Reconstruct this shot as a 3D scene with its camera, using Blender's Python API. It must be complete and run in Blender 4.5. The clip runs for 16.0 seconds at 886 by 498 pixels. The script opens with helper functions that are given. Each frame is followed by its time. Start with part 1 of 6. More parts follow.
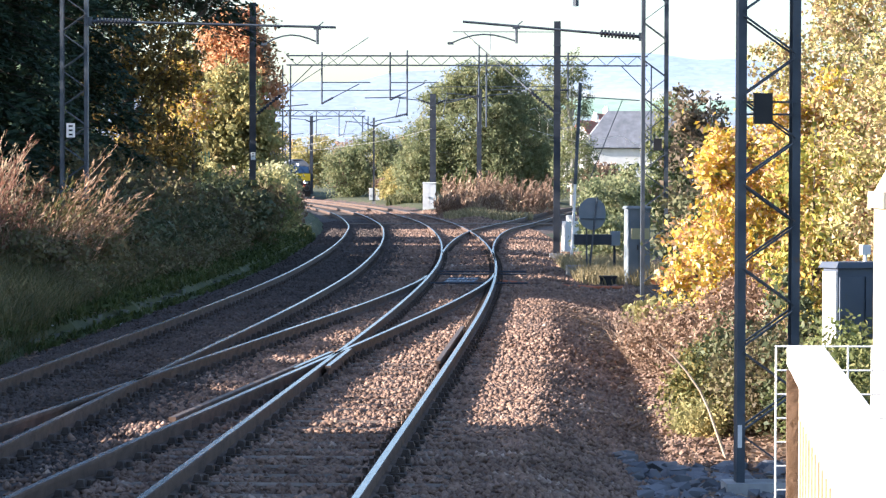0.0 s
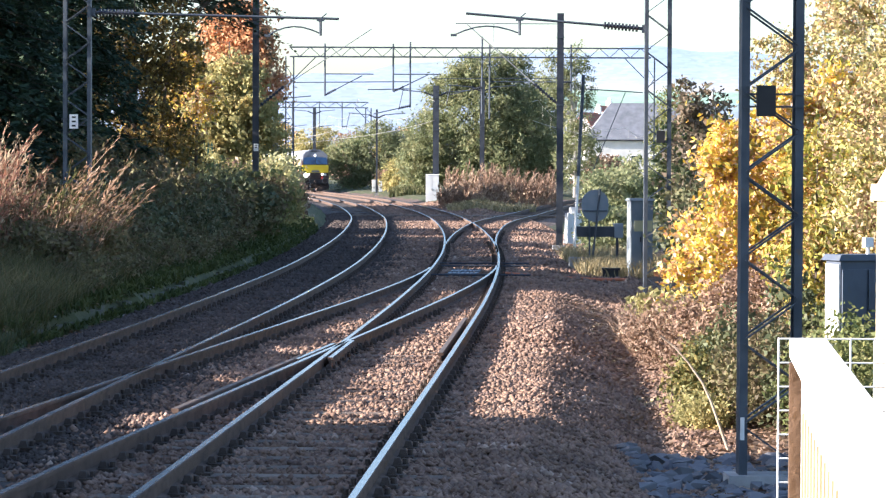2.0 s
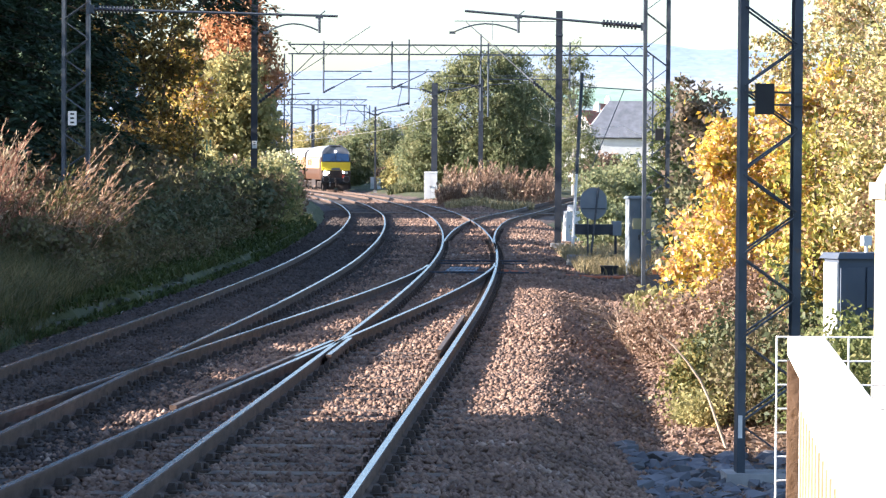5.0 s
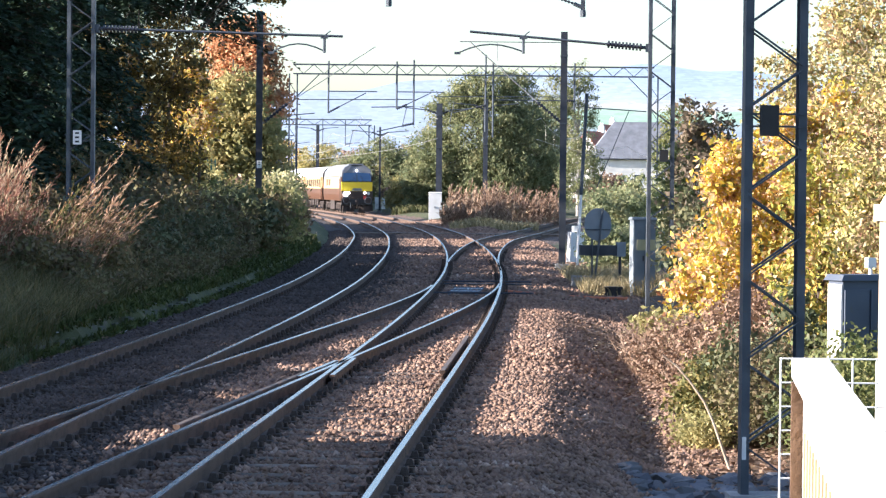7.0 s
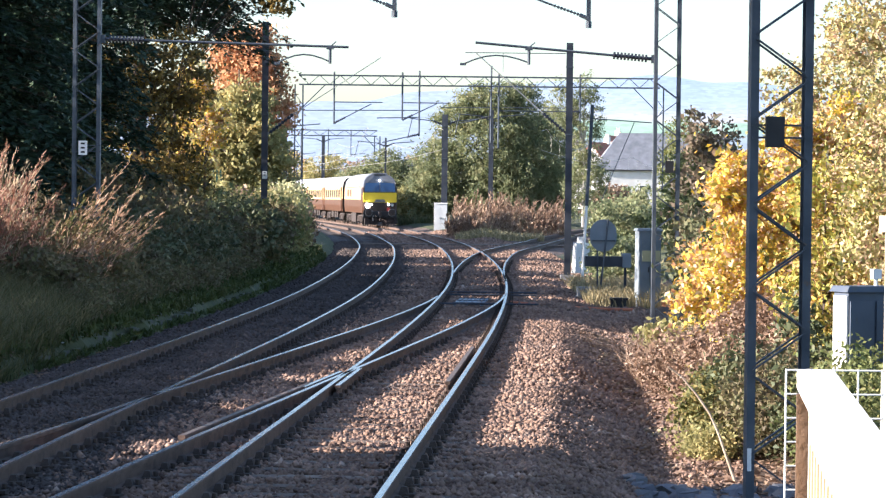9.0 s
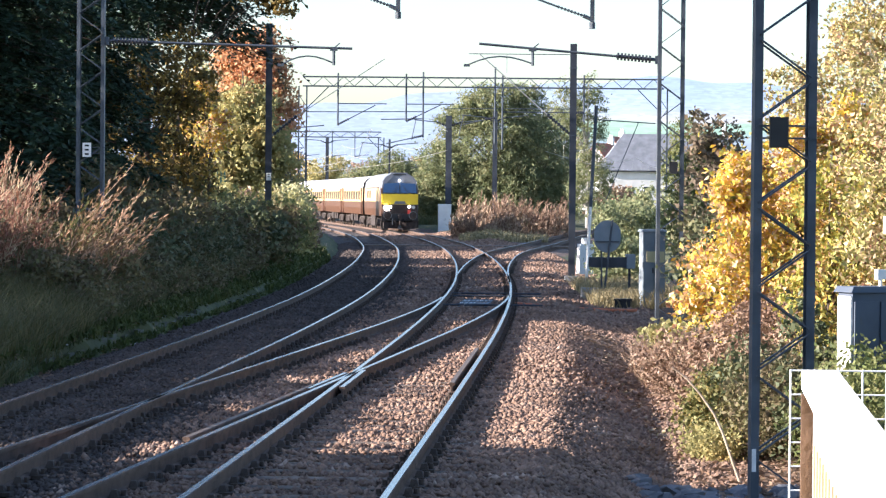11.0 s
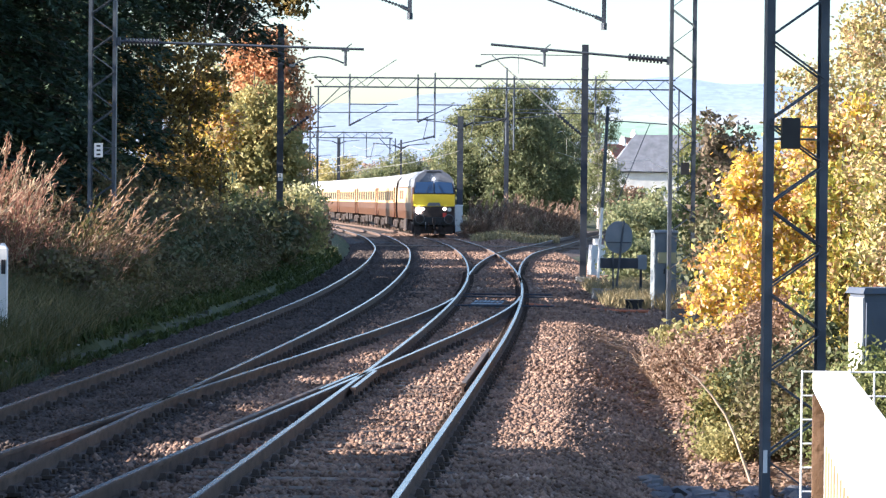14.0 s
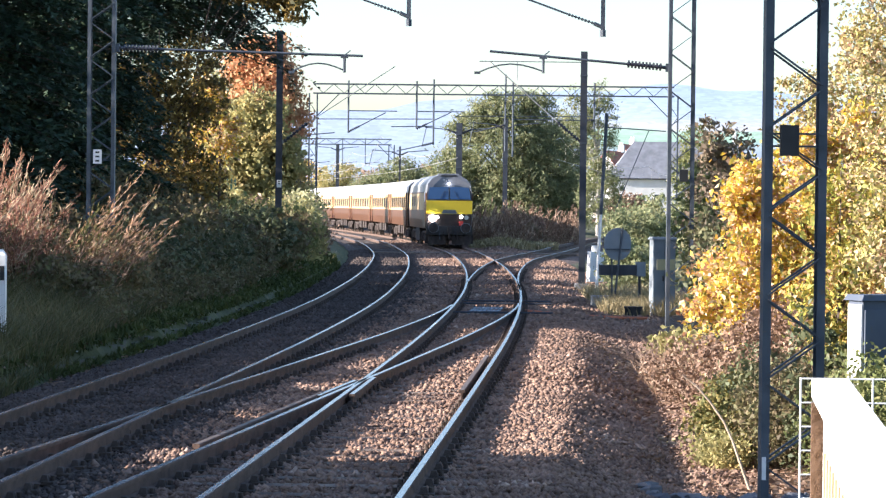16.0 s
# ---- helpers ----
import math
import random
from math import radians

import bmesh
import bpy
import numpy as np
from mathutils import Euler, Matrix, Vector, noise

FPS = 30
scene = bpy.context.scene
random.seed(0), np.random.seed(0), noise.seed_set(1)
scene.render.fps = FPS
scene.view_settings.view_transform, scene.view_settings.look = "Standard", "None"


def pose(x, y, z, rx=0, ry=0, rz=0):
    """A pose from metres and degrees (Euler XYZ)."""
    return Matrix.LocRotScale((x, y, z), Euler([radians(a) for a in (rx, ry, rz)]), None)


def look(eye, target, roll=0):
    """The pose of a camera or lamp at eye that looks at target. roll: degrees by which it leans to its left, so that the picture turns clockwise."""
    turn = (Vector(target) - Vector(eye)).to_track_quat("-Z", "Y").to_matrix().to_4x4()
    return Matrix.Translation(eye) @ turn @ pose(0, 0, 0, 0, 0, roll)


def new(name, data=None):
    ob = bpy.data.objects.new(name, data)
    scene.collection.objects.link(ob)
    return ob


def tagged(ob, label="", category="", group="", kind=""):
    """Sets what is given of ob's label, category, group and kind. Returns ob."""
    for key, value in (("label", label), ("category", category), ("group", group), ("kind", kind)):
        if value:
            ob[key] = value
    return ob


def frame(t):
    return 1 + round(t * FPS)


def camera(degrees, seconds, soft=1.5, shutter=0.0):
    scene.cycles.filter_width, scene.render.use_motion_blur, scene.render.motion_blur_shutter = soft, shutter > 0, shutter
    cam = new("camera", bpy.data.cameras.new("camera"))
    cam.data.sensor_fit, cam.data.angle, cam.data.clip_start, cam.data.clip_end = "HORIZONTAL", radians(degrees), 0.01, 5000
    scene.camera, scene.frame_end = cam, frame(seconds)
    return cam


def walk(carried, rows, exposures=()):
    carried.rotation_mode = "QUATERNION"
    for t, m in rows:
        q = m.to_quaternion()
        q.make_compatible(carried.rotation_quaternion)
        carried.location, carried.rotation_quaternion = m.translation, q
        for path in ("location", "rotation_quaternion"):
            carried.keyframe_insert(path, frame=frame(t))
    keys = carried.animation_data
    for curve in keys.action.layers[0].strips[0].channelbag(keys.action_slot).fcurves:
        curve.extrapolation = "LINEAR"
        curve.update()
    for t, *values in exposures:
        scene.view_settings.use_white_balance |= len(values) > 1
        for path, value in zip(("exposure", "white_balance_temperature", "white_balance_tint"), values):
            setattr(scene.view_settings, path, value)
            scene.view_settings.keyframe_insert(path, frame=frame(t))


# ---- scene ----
cam = camera(18.130, 16.0, soft=1.3)
walk(cam, [
    (0, pose(0.0, 0.0, 2.255, 88.5079, -0.1499, 0.0039)),
    (0.5, pose(0.0, 0.0, 2.255, 88.4544, -0.1488, 0.0391)),
    (1, pose(0.0, 0.0, 2.255, 88.4009, -0.1486, 0.0393)),
    (1.5, pose(0.0, 0.0, 2.255, 88.3630, -0.2918, 0.0683)),
    (2, pose(0.0, 0.0, 2.255, 88.3383, -0.2519, 0.0645)),
    (2.5, pose(0.0, 0.0, 2.255, 88.2768, -0.3069, 0.0685)),
    (3, pose(0.0, 0.0, 2.255, 88.2127, -0.3424, 0.0674)),
    (3.5, pose(0.0, 0.0, 2.255, 88.1459, -0.3685, 0.0468)),
    (4, pose(0.0, 0.0, 2.255, 88.1297, -0.3923, 0.0083)),
    (6.5, pose(0.0, 0.0, 2.255, 88.6591, -0.3057, 0.0837)),
    (7, pose(0.0, 0.0, 2.255, 88.7068, -0.5697, 0.1263)),
    (7.5, pose(0.0, 0.0, 2.255, 88.7882, -0.6319, 0.1776)),
    (8, pose(0.0, 0.0, 2.255, 88.8596, -0.6454, 0.1889)),
    (8.5, pose(0.0, 0.0, 2.255, 88.9173, -0.6793, 0.2137)),
    (9, pose(0.0, 0.0, 2.255, 88.9298, -0.6453, 0.2385)),
    (11.5, pose(0.0, 0.0, 2.255, 88.9782, -0.5013, 0.3416)),
    (12, pose(0.0, 0.0, 2.255, 89.0132, -0.5000, 0.3964)),
    (12.5, pose(0.0, 0.0, 2.255, 89.0031, -0.5068, 0.5098)),
    (13, pose(0.0, 0.0, 2.255, 88.9361, -0.4467, 0.5840)),
    (13.5, pose(0.0, 0.0, 2.255, 88.9385, -0.5290, 0.6045)),
    (14, pose(0.0, 0.0, 2.255, 88.9671, -0.5754, 0.5581)),
    (14.5, pose(0.0, 0.0, 2.255, 89.0184, -0.6250, 0.5513)),
    (15, pose(0.0, 0.0, 2.255, 89.0197, -0.6493, 0.5338)),
    (15.5, pose(0.0, 0.0, 2.255, 89.0471, -0.5893, 0.5527)),
    (16, pose(0.0, 0.0, 2.255, 89.1055, -0.6285, 0.5338)),
], exposures=[(0.0, 2.02, 5650, 15), (4.0, 2.07, 5650, 15), (7.0, 1.95, 5650, 15), (16.0, 1.94, 5650, 15)])

# ---- light ----
SUN_ELEVATION = 17.0
SUN_FROM = Vector((-1.0, -0.117, 0.0)).normalized()

world = bpy.data.worlds.new("sky")
scene.world = world
world.use_nodes = True
_n, _l = world.node_tree.nodes, world.node_tree.links
_n.clear()
_sky = _n.new("ShaderNodeTexSky")
_sky.sky_type = "NISHITA"
_sky.sun_disc = False
_sky.sun_elevation = radians(SUN_ELEVATION)
_sky.sun_rotation = math.atan2(SUN_FROM.x, SUN_FROM.y)
_sky.dust_density = 1.2
_sky.ozone_density = 1.2
_bg = _n.new("ShaderNodeBackground")
_bg.inputs["Strength"].default_value = 0.086
_out = _n.new("ShaderNodeOutputWorld")
_l.new(_sky.outputs[0], _bg.inputs[0])
_l.new(_bg.outputs[0], _out.inputs[0])

sun = new("sun", bpy.data.lights.new("sun", "SUN"))
sun.data.energy = 5.0
sun.data.angle = radians(0.5)
sun.data.color = (1.0, 0.86, 0.68)
_to = Vector((SUN_FROM.x, SUN_FROM.y, math.tan(radians(SUN_ELEVATION))))
sun.matrix_world = look(_to * 60, (0, 0, 0))


# ---- materials ----
def mat(name, c1, c2, scale=4.0, rough=0.8, metal=0.0, bump=0.3, fine=None, spots=None, spot_at=0.62, spec=0.4, vary=0.0):
    """Two-scale noise between two colours, optional spots of a third, grain bump."""
    m = bpy.data.materials.new(name)
    m.use_nodes = True
    n, l = m.node_tree.nodes, m.node_tree.links
    b = n["Principled BSDF"]
    co = n.new("ShaderNodeTexCoord")
    big = n.new("ShaderNodeTexNoise")
    big.inputs["Scale"].default_value = scale
    big.inputs["Detail"].default_value = 6
    l.new(co.outputs["Object"], big.inputs["Vector"])
    ramp = n.new("ShaderNodeValToRGB")
    ramp.color_ramp.elements[0].position, ramp.color_ramp.elements[1].position = 0.32, 0.68
    ramp.color_ramp.elements[0].color, ramp.color_ramp.elements[1].color = (*c1, 1), (*c2, 1)
    l.new(big.outputs["Fac"], ramp.inputs[0])
    col = ramp.outputs[0]
    if spots:
        sp = n.new("ShaderNodeTexNoise")
        sp.inputs["Scale"].default_value = scale * 3.1
        sp.inputs["Detail"].default_value = 8
        l.new(co.outputs["Object"], sp.inputs["Vector"])
        edge = n.new("ShaderNodeMapRange")
        edge.inputs["From Min"].default_value, edge.inputs["From Max"].default_value = spot_at, spot_at + 0.07
        l.new(sp.outputs["Fac"], edge.inputs["Value"])
        mix = n.new("ShaderNodeMix")
        mix.data_type = "RGBA"
        l.new(edge.outputs[0], mix.inputs[0])
        l.new(col, mix.inputs[6])
        mix.inputs[7].default_value = (*spots, 1)
        col = mix.outputs[2]
    if vary:
        info = n.new("ShaderNodeObjectInfo")
        mr = n.new("ShaderNodeMapRange")
        mr.inputs["To Min"].default_value, mr.inputs["To Max"].default_value = 1 - vary, 1 + vary
        l.new(info.outputs["Random"], mr.inputs["Value"])
        hs = n.new("ShaderNodeHueSaturation")
        l.new(mr.outputs[0], hs.inputs["Value"])
        l.new(col, hs.inputs["Color"])
        col = hs.outputs[0]
    l.new(col, b.inputs["Base Color"])
    b.inputs["Roughness"].default_value = rough
    b.inputs["Metallic"].default_value = metal
    b.inputs["Specular IOR Level"].default_value = spec
    if bump:
        g = n.new("ShaderNodeTexNoise")
        g.inputs["Scale"].default_value = fine or scale * 8
        g.inputs["Detail"].default_value = 5
        l.new(co.outputs["Object"], g.inputs["Vector"])
        bp = n.new("ShaderNodeBump")
        bp.inputs["Strength"].default_value = bump
        bp.inputs["Distance"].default_value = 0.02
        l.new(g.outputs["Fac"], bp.inputs["Height"])
        l.new(bp.outputs[0], b.inputs["Normal"])
    return m


def leaf_mat(name, *colours, through_light=0.35, rough=0.6, patches=0.9):
    """Leaves: a colour for each leaf out of a few, some light passes through."""
    m = bpy.data.materials.new(name)
    m.use_nodes = True
    n, l = m.node_tree.nodes, m.node_tree.links
    b, out = n["Principled BSDF"], n["Material Output"]
    geo = n.new("ShaderNodeNewGeometry")
    ramp = n.new("ShaderNodeValToRGB")
    e = ramp.color_ramp.elements
    while len(e) < len(colours):
        e.new(0.5)
    for i, c in enumerate(colours):
        e[i].position = i / max(1, len(colours) - 1)
        e[i].color = (*c, 1)
    tc = n.new("ShaderNodeTexCoord")
    patch = n.new("ShaderNodeTexNoise")
    patch.inputs["Scale"].default_value = patches
    patch.inputs["Detail"].default_value = 3
    l.new(tc.outputs["Object"], patch.inputs["Vector"])
    pm = n.new("ShaderNodeMapRange")
    pm.inputs["From Min"].default_value, pm.inputs["From Max"].default_value = 0.33, 0.67
    pm.inputs["To Max"].default_value = 0.5
    l.new(patch.outputs["Fac"], pm.inputs["Value"])
    ad = n.new("ShaderNodeMath")
    ad.operation = "MULTIPLY_ADD"
    ad.inputs[1].default_value = 0.5
    l.new(geo.outputs["Random Per Island"], ad.inputs[0])
    l.new(pm.outputs[0], ad.inputs[2])
    l.new(ad.outputs[0], ramp.inputs[0])
    pat = n.new("ShaderNodeTexNoise")
    pat.inputs["Scale"].default_value = 1.3
    l.new(tc.outputs["Object"], pat.inputs["Vector"])
    mr = n.new("ShaderNodeMapRange")
    mr.inputs["From Min"].default_value, mr.inputs["From Max"].default_value = 0.3, 0.7
    mr.inputs["To Min"].default_value, mr.inputs["To Max"].default_value = 0.7, 1.25
    l.new(pat.outputs["Fac"], mr.inputs["Value"])
    hs = n.new("ShaderNodeHueSaturation")
    l.new(mr.outputs[0], hs.inputs["Value"])
    l.new(ramp.outputs[0], hs.inputs["Color"])
    l.new(hs.outputs[0], b.inputs["Base Color"])
    b.inputs["Roughness"].default_value = rough
    b.inputs["Specular IOR Level"].default_value = 0.25
    tr = n.new("ShaderNodeBsdfTranslucent")
    l.new(hs.outputs[0], tr.inputs["Color"])
    mix = n.new("ShaderNodeMixShader")
    mix.inputs[0].default_value = through_light
    l.new(b.outputs[0], mix.inputs[1])
    l.new(tr.outputs[0], mix.inputs[2])
    l.new(mix.outputs[0], out.inputs["Surface"])
    return m


def glow(name, colour, strength):
    m = bpy.data.materials.new(name)
    m.use_nodes = True
    b = m.node_tree.nodes["Principled BSDF"]
    b.inputs["Emission Color"].default_value = (*colour, 1)
    b.inputs["Emission Strength"].default_value = strength
    return m


M_STEEL = mat("galvanised_steel", (0.055, 0.068, 0.085), (0.11, 0.125, 0.145), 3, 0.6, 0.4, 0.15, spots=(0.13, 0.1, 0.08), spot_at=0.64)
M_POST = mat("weathered_post_steel", (0.038, 0.044, 0.058), (0.07, 0.076, 0.09), 2, 0.6, 0.3, 0.2, spots=(0.075, 0.06, 0.05), spot_at=0.66)
M_INSUL = mat("brown_porcelain", (0.04, 0.042, 0.052), (0.07, 0.07, 0.08), 5, 0.25, 0, 0)
M_PALE_INSUL = mat("pale_porcelain", (0.45, 0.45, 0.43), (0.6, 0.6, 0.58), 5, 0.3, 0, 0)
M_WIRE = mat("bright_copper_wire", (0.4, 0.38, 0.33), (0.55, 0.52, 0.46), 3, 0.4, 0.5, 0)
M_RUST = mat("rusty_rail_side", (0.075, 0.05, 0.038), (0.15, 0.098, 0.072), 5, 0.85, 0.1, 0.3, fine=60)
M_HEAD = mat("polished_rail_head", (0.42, 0.42, 0.43), (0.58, 0.57, 0.56), 8, 0.27, 1.0, 0.05, fine=40)
M_DULLHEAD = mat("dull_rail_head", (0.12, 0.085, 0.065), (0.2, 0.16, 0.13), 8, 0.6, 0.5, 0.05, fine=40)
M_SLEEPER = mat("old_timber", (0.07, 0.05, 0.04), (0.2, 0.15, 0.11), 3, 0.9, 0, 0.6, fine=35, vary=0.25)
M_CHAIR = mat("rusty_cast_iron", (0.045, 0.035, 0.03), (0.1, 0.07, 0.05), 9, 0.8, 0.2, 0.4, vary=0.2)
M_CONCRETE = mat("grey_concrete", (0.26, 0.25, 0.24), (0.4, 0.39, 0.37), 3, 0.9, 0, 0.35, spots=(0.14, 0.14, 0.11), vary=0.12)
M_MOSSY = mat("mossy_concrete", (0.06, 0.06, 0.045), (0.12, 0.115, 0.095), 3, 0.95, 0, 0.5, spots=(0.07, 0.09, 0.03), spot_at=0.5, vary=0.2)
M_WHITE = mat("white_paint", (0.74, 0.73, 0.7), (0.84, 0.83, 0.8), 2, 0.55, 0, 0.1, spots=(0.5, 0.47, 0.42), spot_at=0.7)
M_CREAM = mat("cream_paint", (0.5, 0.43, 0.31), (0.6, 0.52, 0.39), 2, 0.6, 0, 0.15, spots=(0.5, 0.4, 0.28), spot_at=0.7)
M_CAB = mat("grey_cabinet_paint", (0.17, 0.2, 0.225), (0.25, 0.28, 0.305), 2, 0.6, 0, 0.1, spots=(0.3, 0.3, 0.28), spot_at=0.66)
# blue-grey paint, darkened for the shade on the cabinet front
M_SHADED_CAB = mat("shaded_blue_grey_paint", (0.055, 0.07, 0.1), (0.085, 0.105, 0.14), 2, 0.6, 0, 0.1, spots=(0.08, 0.09, 0.1), spot_at=0.64)
M_BLACK = mat("black_paint", (0.015, 0.015, 0.017), (0.03, 0.03, 0.032), 3, 0.5, 0, 0.1)
M_BROWN = mat("brown_timber", (0.07, 0.042, 0.026), (0.14, 0.085, 0.05), 5, 0.8, 0, 0.4)
M_TAN = mat("tan_stained_joint", (0.3, 0.22, 0.14), (0.4, 0.31, 0.21), 5, 0.8, 0, 0.1)
M_ORANGE = mat("orange_pipe", (0.4, 0.12, 0.05), (0.5, 0.17, 0.08), 3, 0.6, 0, 0.1)
# dirty stones, with the shade beside the bank put into their dark colours
M_STONE_DARK = leaf_mat("sooty_shaded_stones", (0.04, 0.032, 0.03), (0.075, 0.058, 0.05), (0.11, 0.085, 0.07), (0.06, 0.045, 0.04), (0.16, 0.125, 0.105), through_light=0.0, rough=0.9)
M_STONE = leaf_mat("ballast_stones", (0.08, 0.053, 0.042), (0.2, 0.124, 0.086), (0.3, 0.198, 0.142), (0.14, 0.088, 0.066), (0.5, 0.37, 0.28), through_light=0.0, rough=0.9)


# ---- building helpers ----
class Build:
    """Gathers boxes, bars and tubes into one mesh."""

    def __init__(self):
        self.v, self.f, self.k = [], [], []

    def add(self, verts, faces, slot=0):
        o = len(self.v)
        self.v += [tuple(p) for p in verts]
        self.f += [tuple(i + o for i in q) for q in faces]
        self.k += [slot] * len(faces)
        return self

    def box(self, c, s, rz=0.0, slot=0, taper=1.0):
        x, y, z = s[0] / 2, s[1] / 2, s[2] / 2
        a = radians(rz)
        ca, sa = math.cos(a), math.sin(a)
        vs = []
        for dz in (-z, z):
            t = taper if dz > 0 else 1.0
            for dx, dy in ((-x, -y), (x, -y), (x, y), (-x, y)):
                dx, dy = dx * t, dy * t
                vs.append((c[0] + dx * ca - dy * sa, c[1] + dx * sa + dy * ca, c[2] + dz))
        return self.add(vs, [(3, 2, 1, 0), (4, 5, 6, 7), (0, 1, 5, 4), (1, 2, 6, 5), (2, 3, 7, 6), (3, 0, 4, 7)], slot)

    def bar(self, p, q, w, h=None, slot=0):
        return self.tube(p, q, w * 0.7071, n=4, slot=slot, flat=(h or w) / w, twist=math.pi / 4)

    def tube(self, p, q, r, r2=None, n=8, slot=0, flat=1.0, twist=0.0):
        p, q = Vector(p), Vector(q)
        d = (q - p).normalized()
        up = Vector((0, 0, 1)) if abs(d.z) < 0.95 else Vector((0, 1, 0))
        a = d.cross(up).normalized()
        b = a.cross(d)
        r2 = r if r2 is None else r2
        vs = []
        for c, rr in ((p, r), (q, r2)):
            for i in range(n):
                t = 2 * math.pi * i / n + twist
                vs.append(c + a * (math.cos(t) * rr) + b * (math.sin(t) * rr * flat))
        fs = [(i, (i + 1) % n, n + (i + 1) % n, n + i) for i in range(n)]
        fs += [tuple(range(n - 1, -1, -1)), tuple(range(n, 2 * n))]
        return self.add(vs, fs, slot)

    def path(self, pts, r, n=5, slot=0):
        for p, q in zip(pts, pts[1:]):
            self.tube(p, q, r, n=n, slot=slot)
        return self

    def ribs(self, p, q, r, count, slot=0):
        """A ribbed insulator along p to q."""
        p, q = Vector(p), Vector(q)
        self.tube(p, q, r * 0.45, n=8, slot=slot)
        for i in range(count):
            c = p.lerp(q, (i + 0.5) / count)
            d = (q - p) / count * 0.28
            self.tube(c - d, c + d, r, n=10, slot=slot)
        return self

    def mesh(self, name, *mats):
        me = bpy.data.meshes.new(name)
        me.from_pydata(self.v, [], self.f)
        for m in mats:
            me.materials.append(m)
        if len(mats) > 1:
            me.polygons.foreach_set("material_index", self.k)
        me.update()
        return me


def part(name, b, material, parent, label=""):
    mats = material if isinstance(material, (tuple, list)) else (material,)
    me = b if isinstance(b, bpy.types.Mesh) else b.mesh(name, *mats)
    ob = new(name, me)
    ob.parent = parent
    if label:
        ob["label"] = label
    return ob


def thing(name, label, category, at=None, group="", kind=""):
    ob = new(name)
    ob.empty_display_size = 0.3
    if at is not None:
        ob.matrix_world = at
    return tagged(ob, label, category, group, kind)


def solo(name, b, material, label, category, at=None, group="", kind=""):
    mats = material if isinstance(material, (tuple, list)) else (material,)
    me = b if isinstance(b, bpy.types.Mesh) else b.mesh(name, *mats)
    ob = new(name, me)
    if at is not None:
        ob.matrix_world = at
    return tagged(ob, label, category, group, kind)


def quads(name, verts, per, material, smooth=False):
    """A mesh of many separate faces of per corners each, from an array of corners."""
    verts = np.asarray(verts, dtype=np.float32).reshape(-1, 3)
    n = len(verts)
    k = n // per
    me = bpy.data.meshes.new(name)
    me.vertices.add(n)
    me.vertices.foreach_set("co", verts.ravel())
    me.loops.add(n)
    me.loops.foreach_set("vertex_index", np.arange(n, dtype=np.int32))
    me.polygons.add(k)
    me.polygons.foreach_set("loop_start", np.arange(0, n, per, dtype=np.int32))
    me.polygons.foreach_set("loop_total", np.full(k, per, dtype=np.int32))
    me.materials.append(material)
    me.update(calc_edges=True)
    me.validate()
    return me


def spline(points):
    """x along y through a few control points, cubic with smooth slopes."""
    ys = np.array([p[0] for p in points], float)
    xs = np.array([p[1] for p in points], float)
    m = np.gradient(xs, ys)

    def at(y):
        i = int(np.clip(np.searchsorted(ys, y) - 1, 0, len(ys) - 2))
        hh = ys[i + 1] - ys[i]
        t = (y - ys[i]) / hh
        return float((2 * t**3 - 3 * t**2 + 1) * xs[i] + (t**3 - 2 * t**2 + t) * hh * m[i] + (-2 * t**3 + 3 * t**2) * xs[i + 1] + (t**3 - t**2) * hh * m[i + 1])

    return at


# ---- track plan: centre lines, x for y ----
LINE_C = spline([(-35.1, -4.1), (0, -2.3), (19.54, -1.36), (37.09, -0.53), (47.97, -0.06), (63.65, 0.45), (74.88, 0.66), (88.92, 0.715), (107.64, 0.53), (127.53, 0.02), (146.82, -0.873), (164.18, -2.028), (185.04, -3.585), (210.8, -6.009), (236.06, -8.955), (262.57, -12.192), (281.51, -14.728), (309.28, -18.666), (366.09, -27.513), (479.7, -46.395), (706.93, -88.474)])
LINE_A = spline([(-35.1, -7.1), (0, -5.5), (30.42, -4.14), (49.14, -3.32), (63.18, -2.92), (79.56, -2.78), (94.77, -2.85), (111.97, -3.15), (124.49, -3.48), (144.21, -4.389), (164.18, -5.582), (185.04, -7.222), (210.8, -9.71), (236.06, -12.678), (262.57, -15.914), (281.51, -18.45), (309.28, -22.388), (366.09, -31.289), (479.7, -50.171), (706.93, -92.25)])
LINE_D = spline([(-11.7, -6.05), (5.85, -4.88), (19.54, -3.8), (29.6, -2.75), (42.12, -1.41), (49.96, -0.6), (62.59, 0.36), (70.2, 0.6)])
LINE_E = spline([(70.2, 0.6), (87.28, 0.82), (101.67, 1.22), (117.94, 2), (138.53, 3.9), (164.18, 6.145), (193.11, 8.945), (252.47, 16.832), (378.71, 36.684)])


